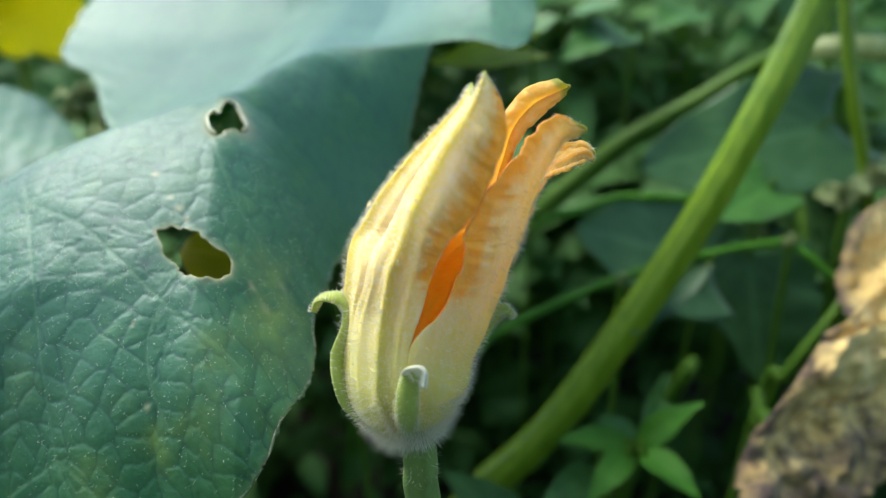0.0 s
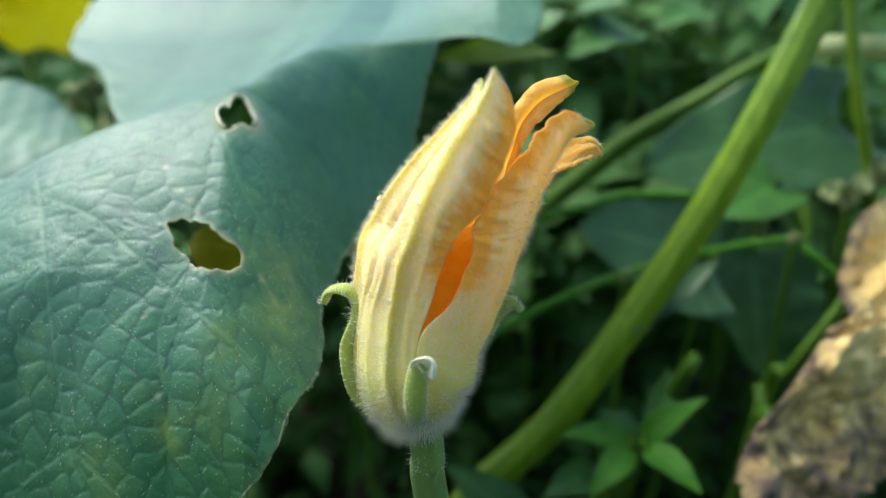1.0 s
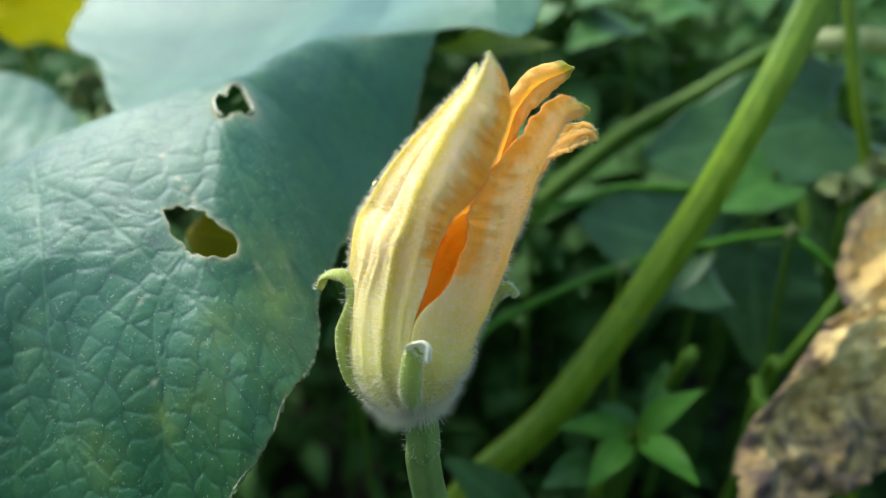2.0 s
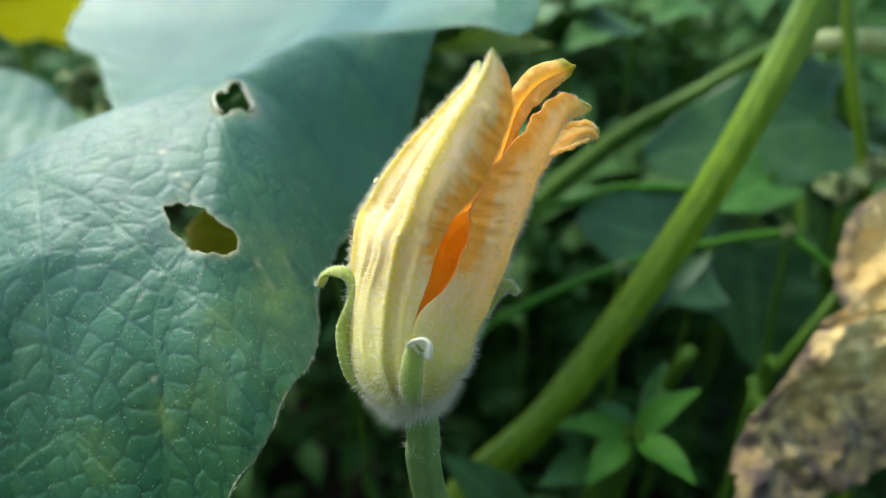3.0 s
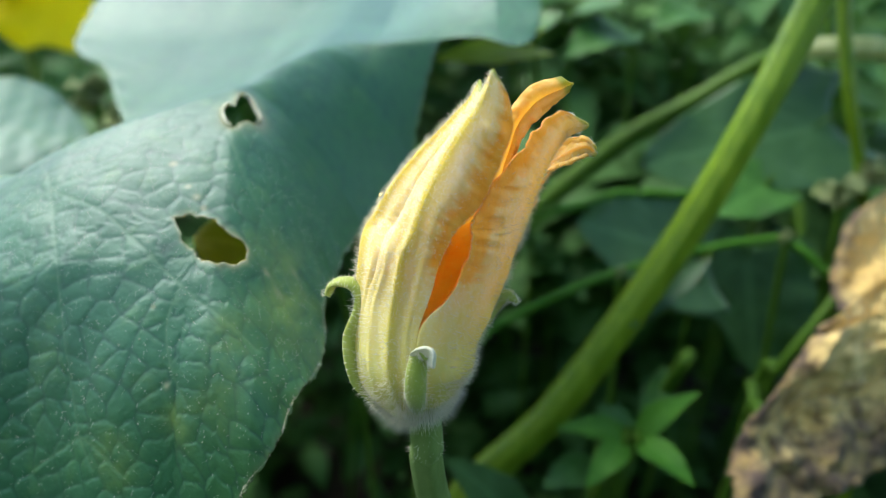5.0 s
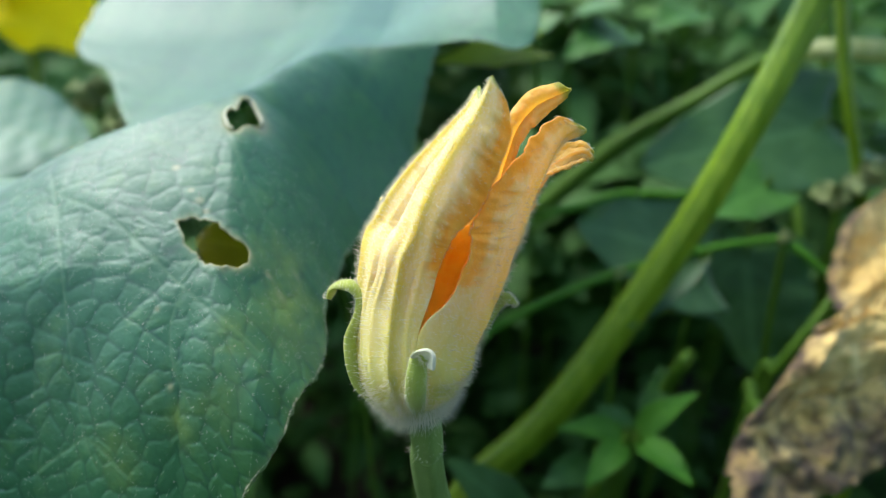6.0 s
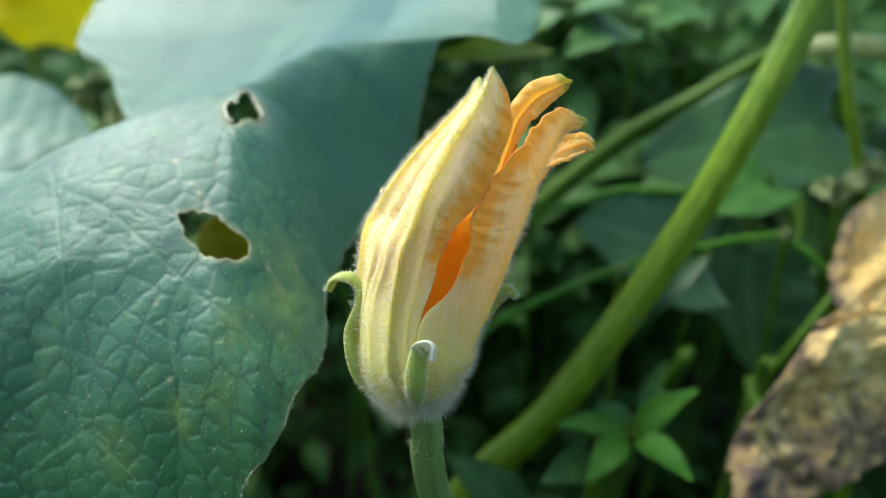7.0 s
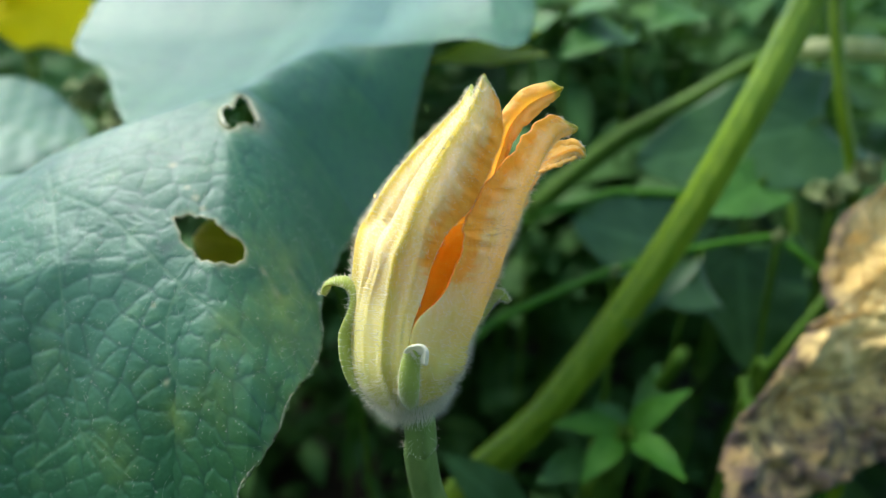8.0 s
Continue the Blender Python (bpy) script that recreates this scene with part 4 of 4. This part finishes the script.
vine()
stem("upright_stem", [(0.2049, 0.2502, 0.3911), (0.2090, 0.2445, 0.3581), (0.2142, 0.2369, 0.3244), (0.2241, 0.2339, 0.2892), (0.2318, 0.2304, 0.2525), (0.2348, 0.2039, 0.1709), (0.23, 0.21, SOIL_Z - 0.01)], (0.0036, 0.0034, 0.0032, 0.003, 0.003), PETIOLE, "slender upright green stem", "stem")
stem("upright_stem", [(0.2397, 0.3443, 0.3961), (0.2439, 0.3312, 0.3555), (0.2409, 0.3238, 0.3071), (0.2340, 0.3171, 0.2605), (0.2266, 0.2864, 0.1660), (0.2, 0.36, SOIL_Z - 0.01)], (0.0036, 0.0034, 0.0034, 0.003), VINE_DARK, "slender upright green stem", "stem")
stem("trailing_stem", [(0.1813, 0.2205, 0.2531), (0.1544, 0.2194, 0.2496), (0.1240, 0.2158, 0.2439), (0.0929, 0.2116, 0.2360), (0.0636, 0.2051, 0.2264), (0.0283, 0.1997, 0.2096), (0.0047, 0.1951, 0.1956), (-0.06, 0.34, 0.12), (-0.10, 0.5, SOIL_Z - 0.01)], (0.0022, 0.0021, 0.0021, 0.0023, 0.0022, 0.0022, 0.0022), STEM_GREEN, "thin trailing green stem with a pale joint", "stem")
stem("trailing_stem", [(0.1390, 0.2524, 0.2684), (0.1007, 0.2526, 0.2690), (0.0784, 0.2504, 0.2624), (0.0533, 0.2508, 0.2530), (0.06, 0.45, 0.16), (0.05, 0.62, SOIL_Z - 0.01)], (0.0024, 0.0026, 0.0024, 0.003), STEM_GREEN, "thin trailing green stem", "stem")
stem("trailing_stem", [(0.1828, 0.2203, 0.2525), (0.1931, 0.2115, 0.2460), (0.2060, 0.2044, 0.2346), (0.2284, 0.2024, 0.2180), (0.25, 0.25, SOIL_Z - 0.01)], (0.0026, 0.0024, 0.0024, 0.002), STEM_GREEN, "thin trailing green stem", "stem")
stem("leaf_petiole", [(0.1568, 0.1763, 0.1895), (0.1548, 0.1649, 0.1803), (0.1486, 0.1487, 0.1563), (0.14, 0.18, SOIL_Z - 0.01)], (0.0034, 0.0036, 0.0036, 0.0036), VINE_DARK, "short green leaf stalk in the shade", "stem")
stem("leaf_petiole", [(0.2019, 0.1907, 0.2338), (0.1878, 0.1850, 0.2163), (0.1746, 0.1857, 0.1924), (0.1674, 0.1982, 0.1534), (0.13, 0.18, SOIL_Z - 0.01)], (0.0030, 0.0030, 0.0030, 0.003), VINE_DARK, "slanting green leaf stalk in the shade", "stem")
stem("cut_stem", [(0.1470, 0.2385, 0.1738), (0.1342, 0.2211, 0.1720), (0.1229, 0.2034, 0.1694), (0.09, 0.42, SOIL_Z - 0.01)], (0.0040, 0.0042, 0.0040, 0.004), VINE_DARK, "broken pale stem end low among weeds", "stem")


# ---- leaves round about ----
def leaf(name, base, tip, half, up, material, label, group="", **shape):
    foot = (base[0], base[1], SOIL_Z)
    ob = thing(name, foot, label, "leaf", group)
    part("blade", blade("blade", base, tip, half, up, material, **shape), ob)
    mid = [(base[0] * 0.9 + tip[0] * 0.1, base[1] * 0.9 + tip[1] * 0.1, base[2] * 0.9 + tip[2] * 0.1), tuple(base), (base[0] + 0.01, base[1] + 0.05, base[2] * 0.75), (base[0] + 0.02, base[1] + 0.16, SOIL_Z - 0.005)]
    part("stalk", tube("stalk", mid, (0.0008, 0.0012, 0.0012, 0.0012), VINE_DARK, 8, 24), ob)
    return ob


leaf("squash_leaf", (0.2347, 0.2895, 0.3049), (0.1146, 0.2733, 0.2809), 0.040, (0.1, -0.75, 0.6), LEAF_MID, "mid-green squash leaf half in shade", shape="heart", seed=1)
leaf("squash_leaf", (0.1518, 0.2408, 0.2327), (0.0738, 0.2400, 0.2561), 0.036, (0.0, -0.8, 0.6), LEAF_MID, "mid-green leaf behind the leaf stalk", shape="heart", seed=2)
leaf("squash_leaf", (0.1844, 0.2711, 0.2329), (0.1802, 0.2230, 0.1674), 0.054, (0.30, -0.93, -0.15), LEAF_WEEDS, "dark green broad leaf with a pale midrib", shape="heart", seed=3)
leaf("squash_leaf", (0.1868, 0.2546, 0.2751), (0.1459, 0.2333, 0.2613), 0.02, (0.0, -0.5, 0.8), LEAF_SHADE, "glossy dark green leaf", shape="heart", seed=4)
leaf("blade_leaf", (0.1348, 0.1962, 0.2506), (0.0901, 0.1700, 0.2220), 0.0045, (-0.4, -0.6, 0.7), LEAF_MID, "narrow mid-green leaf beside the leaf stalk", shape="lance", bend=-0.08, seed=5)
leaf("squash_leaf", (-0.2863, 0.2498, 0.3123), (-0.2045, 0.2521, 0.2933), 0.068, (0.1, -0.30, 0.95), LEAF, "pale grey-green squash leaf beside the large one", shape="heart", seed=6, fold=-0.1, wave=0.015)
leaf("squash_leaf", (0.0460, 0.2500, 0.3508), (-0.0067, 0.2400, 0.3434), 0.0120, (0.0, -0.60, 0.80), LEAF_LIME, "yellow-green leaf under the large leaf's lobe", shape="heart", seed=7)
leaf("squash_leaf", (-0.0500, 0.0897, 0.2855), (-0.0925, 0.0946, 0.2901), 0.022, (-0.3, -0.7, 0.6), LEAF_OLIVE, "yellowing leaf seen through the gnawed hole", shape="heart", seed=8)
for k, (b, t, h, m) in enumerate((
    ((0.0933, 0.1533, 0.1704), (0.1183, 0.1432, 0.2014), 0.0078, LEAF_FRESH), ((0.0927, 0.1606, 0.1672), (0.0542, 0.1545, 0.1742), 0.0078, LEAF_FRESH), ((0.0904, 0.1390, 0.1782), (0.1090, 0.1119, 0.1726), 0.0078, LEAF_FRESH),
    ((0.0873, 0.1459, 0.1737), (0.0644, 0.1251, 0.1613), 0.0078, LEAF_FRESH), ((0.0927, 0.1602, 0.1659), (0.0778, 0.1724, 0.1774), 0.009, LEAF_SHADE), ((0.0778, 0.1632, 0.1493), (0.0475, 0.1453, 0.1460), 0.010, LEAF_SHADE),
    ((0.1077, 0.1806, 0.1509), (0.1263, 0.2221, 0.1750), 0.009, LEAF_SHADE), ((0.0406, 0.1273, 0.1319), (0.0003, 0.1444, 0.1640), 0.014, LEAF_WEEDS))):
    leaf("weed_leaf", b, t, h, (0.0, -0.5, 0.85), m, "fresh green pointed weed leaf low down", "weed leaves in a rosette", shape="lance", bend=0.12, seed=20 + k)
for k, (b, t, h) in enumerate((((0.1236, 0.3478, 0.3550), (0.0707, 0.3092, 0.3396), 0.02), ((0.0795, 0.3501, 0.3620), (0.1119, 0.3198, 0.3723), 0.016), ((0.0455, 0.3763, 0.3390), (0.0795, 0.3512, 0.3655), 0.02), ((0.1901, 0.4196, 0.3688), (0.1436, 0.3811, 0.3540), 0.02))):
    leaf("weed_leaf", b, t, h, (0.0, -0.5, 0.85), LEAF_SHADE, "soft green leaf among the far weeds", "leaves of the far weeds", shape="lance", bend=0.1, seed=40 + k)


# ---- withered leaf ----
def withered_leaf():
    foot = (0.26, 0.16, SOIL_Z)
    ob = thing("withered_leaf", foot, "withered tan leaf with blackened blotches and edges", "leaf")
    lobes = (
        (((0.1205, 0.0845, 0.1658), (0.1191, 0.0960, 0.1805), (0.1208, 0.1060, 0.1907), (0.1286, 0.1092, 0.2058), (0.1390, 0.1096, 0.2224), (0.1477, 0.1149, 0.2334), (0.1555, 0.1203, 0.2398), (0.1667, 0.1257, 0.2305), (0.1802, 0.1308, 0.2204)), (0.100, 0.045, 0.018), 0.0, 1),
        (((0.1625, 0.1356, 0.2091), (0.1638, 0.1373, 0.2247), (0.1646, 0.1375, 0.2359), (0.1812, 0.1495, 0.2366), (0.1854, 0.1622, 0.2395), (0.1899, 0.1774, 0.2448), (0.1967, 0.1877, 0.2556), (0.2035, 0.1985, 0.2682), (0.2146, 0.2040, 0.2748), (0.2301, 0.2077, 0.2861)), (0.085, 0.05, 0.035), 0.004, 2),
    )
    for edge, (dx, dy, dz), lift, seed in lobes:
        line = curve(edge, 90)
        u = np.linspace(0, 1, 70)
        q = line[:, None] + np.array((dx, dy, dz)) * u[None, :, None]
        a, b = np.meshgrid(np.arange(91) / 90, u, indexing="ij")
        crease = np.array([[noise.noise((p[0] * 38 + seed, p[1] * 20, p[2] * 38)) * 0.013 + abs(noise.noise((p[0] * 90, p[1] * 50 + seed, p[2] * 90))) * 0.010 + noise.noise((p[0] * 240, p[1] * 120 + seed, p[2] * 240)) * 0.003 for p in row] for row in q])
        crease = crease * np.clip(b * 8, 0.25, 1)
        q = q + crease[..., None] * np.array((-0.25, -0.85, 0.45)) + np.array((0.2, 0.9, -0.2)) * (0.006 * np.exp(-b / 0.05))[..., None]
        torn = np.array([noise.noise((i * 0.33, seed * 3.1, 0)) * 0.0035 + noise.noise((i * 0.9, seed, 5)) * 0.0016 for i in range(91)])
        q = q + (torn[:, None] * np.exp(-b / 0.06))[..., None] * np.array((1.0, 0.0, 0.6))
        char = np.clip(np.exp(-b / 0.07) * 1.3 + 0.8 * np.clip((0.24 - a) / 0.1, 0, 1) * (seed == 1), 0, 1)
        part("lobe", two_sided("lobe", q, q + np.array((0, 0.0004, 0)), [DRY, DRY], {"charred": char, "blotch": np.clip(0.16 + 0.8 * np.exp(-((b / 0.13) ** 2)) + 0.7 * np.clip((0.45 - a) / 0.2, 0, 1) * (seed == 1), 0, 0.95)}), ob)
    part("stalk", tube("stalk", [(0.262, 0.175, 0.23), (0.266, 0.17, 0.12), (0.26, 0.16, 0.04), foot], (0.002, 0.0025, 0.003, 0.003), DRY, 8, 24), ob)
    return ob


withered_leaf()


# ---- knotted buds on the stems, yellow flower, weeds ----
def knot(place, size, seed, label):
    rnd = np.random.RandomState(seed)
    ob = thing("withered_bud", (place[0], place[1], SOIL_Z), label, "bud", "withered buds")
    for k in range(7):
        d = unit(rnd.normal(0, 1, 3) + np.array((0, -0.3, 0.4)))
        tip = np.array(place) + d * size * rnd.uniform(0.6, 1.1)
        part("scale", blade("scale", place, tip, size * 0.42, rnd.normal(0, 1, 3) + np.array((0, -1, 1)), HUSK, shape="lance", bend=0.25, wave=0.25, seed=seed + k, nx=5, ny=12), ob)
    part("stalk", tube("stalk", [place, (place[0] + 0.004, place[1] + 0.01, place[2] * 0.6), (place[0], place[1], SOIL_Z - 0.005)], (0.002, 0.002, 0.002), VINE_DARK, 8, 20), ob)
    return ob


knot((0.2160, 0.2313, 0.2759), 0.016, 3, "crumpled pale green bud over the withered leaf")
knot((0.2281, 0.2327, 0.2802), 0.018, 5, "crumpled pale green bud over the withered leaf")
knot((0.1830, 0.2188, 0.2530), 0.007, 8, "small shrivelled pale bud at a stem joint")
knot((-0.2255, 0.3174, 0.3132), 0.020, 12, "shrivelled brownish bud in the gap between leaves")
knot((-0.2022, 0.2954, 0.2972), 0.016, 14, "shrivelled brownish bud in the gap between leaves")
knot((0.0928, 0.2101, 0.2365), 0.004, 9, "small pale joint on a thin stem")


def yellow_flower():
    c = np.array((-0.4080, 0.5589, 0.3960))
    ob = thing("squash_flower", (c[0], c[1], SOIL_Z), "wide open bright yellow squash flower far behind", "flower")
    for k in range(5):
        a = k * 1.2566 + 0.5
        d = np.array((math.cos(a), -0.25, math.sin(a) * 0.9))
        part("petal", blade("petal", c, c + d * 0.12, 0.058, (-0.2, -0.6, 0.9), YELLOW, shape="lance", bend=0.1, wave=0.15, seed=60 + k), ob)
    part("stalk", tube("stalk", [c, (c[0], c[1] + 0.03, c[2] * 0.6), (c[0], c[1], SOIL_Z - 0.01)], (0.005, 0.004, 0.004), STALK, 10, 24), ob)
    return ob


yellow_flower()


def weeds(name, boxes, label, seed, material):
    """Many small leaves in clumps; each leaf a folded pointed blade."""
    rnd = np.random.RandomState(seed)
    verts, faces, veins, n0 = [], [], [], 0
    s = np.array((0.0, 0.25, 0.55, 0.8, 1.0))
    w = np.array((0.05, 0.75, 1.0, 0.6, 0.02))
    for (x0, x1, y0, y1, z0, z1), count, (l0, l1) in boxes:
        for _ in range(count):
            b = np.array((rnd.uniform(x0, x1) + rnd.normal(0, 0.05) * (x1 - x0), rnd.uniform(y0, y1) + rnd.normal(0, 0.05) * (y1 - y0), rnd.uniform(z0, z1)))
            az, el = rnd.uniform(0, 6.283), rnd.uniform(-0.5, 0.8)
            size = rnd.uniform(l0, l1)
            half = size * rnd.uniform(0.16, 0.36)
            d = np.array((math.cos(az) * math.cos(el), math.sin(az) * math.cos(el), math.sin(el)))
            top = unit(np.array((rnd.normal(0, 0.4), rnd.normal(-0.3, 0.4), 1.0)))
            side = unit(np.cross(d, top))
            top = np.cross(side, d)
            arch = rnd.uniform(0.05, 0.3) * size
            mid = b + d * (s * size)[:, None] + top * (arch * 4 * s * (1 - s) - 0.2 * size * s**2)[:, None]
            l = mid - side * (w * half)[:, None] + top * (0.3 * w * half)[:, None]
            r = mid + side * (w * half)[:, None] + top * (0.3 * w * half)[:, None]
            verts.append(np.stack([l, mid, r], 1).reshape(-1, 3))
            veins.append(np.tile((0.0, 1.0, 0.0), 5))
            faces.append(grid_faces(5, 3) + n0)
            n0 += 15
    ob = new(name, mesh_from(name, np.concatenate(verts), np.concatenate(faces), [material], {"vein": np.concatenate(veins)}))
    return tagged(ob, label, "weeds", kind="stuff")


weeds("undergrowth", [((-0.35, 0.45, 0.42, 0.75, -0.15, 0.02), 520, (0.03, 0.07)), ((-0.25, 0.40, 0.50, 0.95, 0.0, 0.42), 2300, (0.04, 0.09)), ((-0.3, 0.4, 0.10, 0.32, -0.15, -0.12), 250, (0.03, 0.05)),
                      # first box: unseen weeds behind the camera, added tall to block low sky light
                      ((-0.9, 0.9, -1.0, -0.50, -0.15, 0.56), 3000, (0.05, 0.11)), ((0.36, 0.8, -0.25, 0.5, -0.15, 0.30), 1300, (0.04, 0.09)), ((-0.8, -0.34, -0.25, 0.6, -0.15, 0.22), 1000, (0.04, 0.09)), ((-2.2, 2.2, -2.2, 1.8, -0.15, -0.08), 3200, (0.06, 0.13))],
      "dense dark green weeds in the shade, with an unseen clump added to block sky light", 1, LEAF_WEEDS)
weeds("tall_weeds", [((-1.2, 1.4, 0.95, 2.2, -0.15, 0.40), 4200, (0.06, 0.14)), ((-3, 3, 2.2, 4.5, -0.15, 0.36), 2500, (0.12, 0.25))], "tall green weeds behind the squash bed", 2, LEAF_WEEDS)
weeds("leafy_weeds", [((-0.05, 0.42, 0.40, 0.62, 0.13, 0.27), 110, (0.05, 0.10)), ((0.02, 0.22, 0.37, 0.48, 0.13, 0.25), 80, (0.04, 0.07))], "broad-leaved green weeds behind the blossom", 3, LEAF_WEEDS)
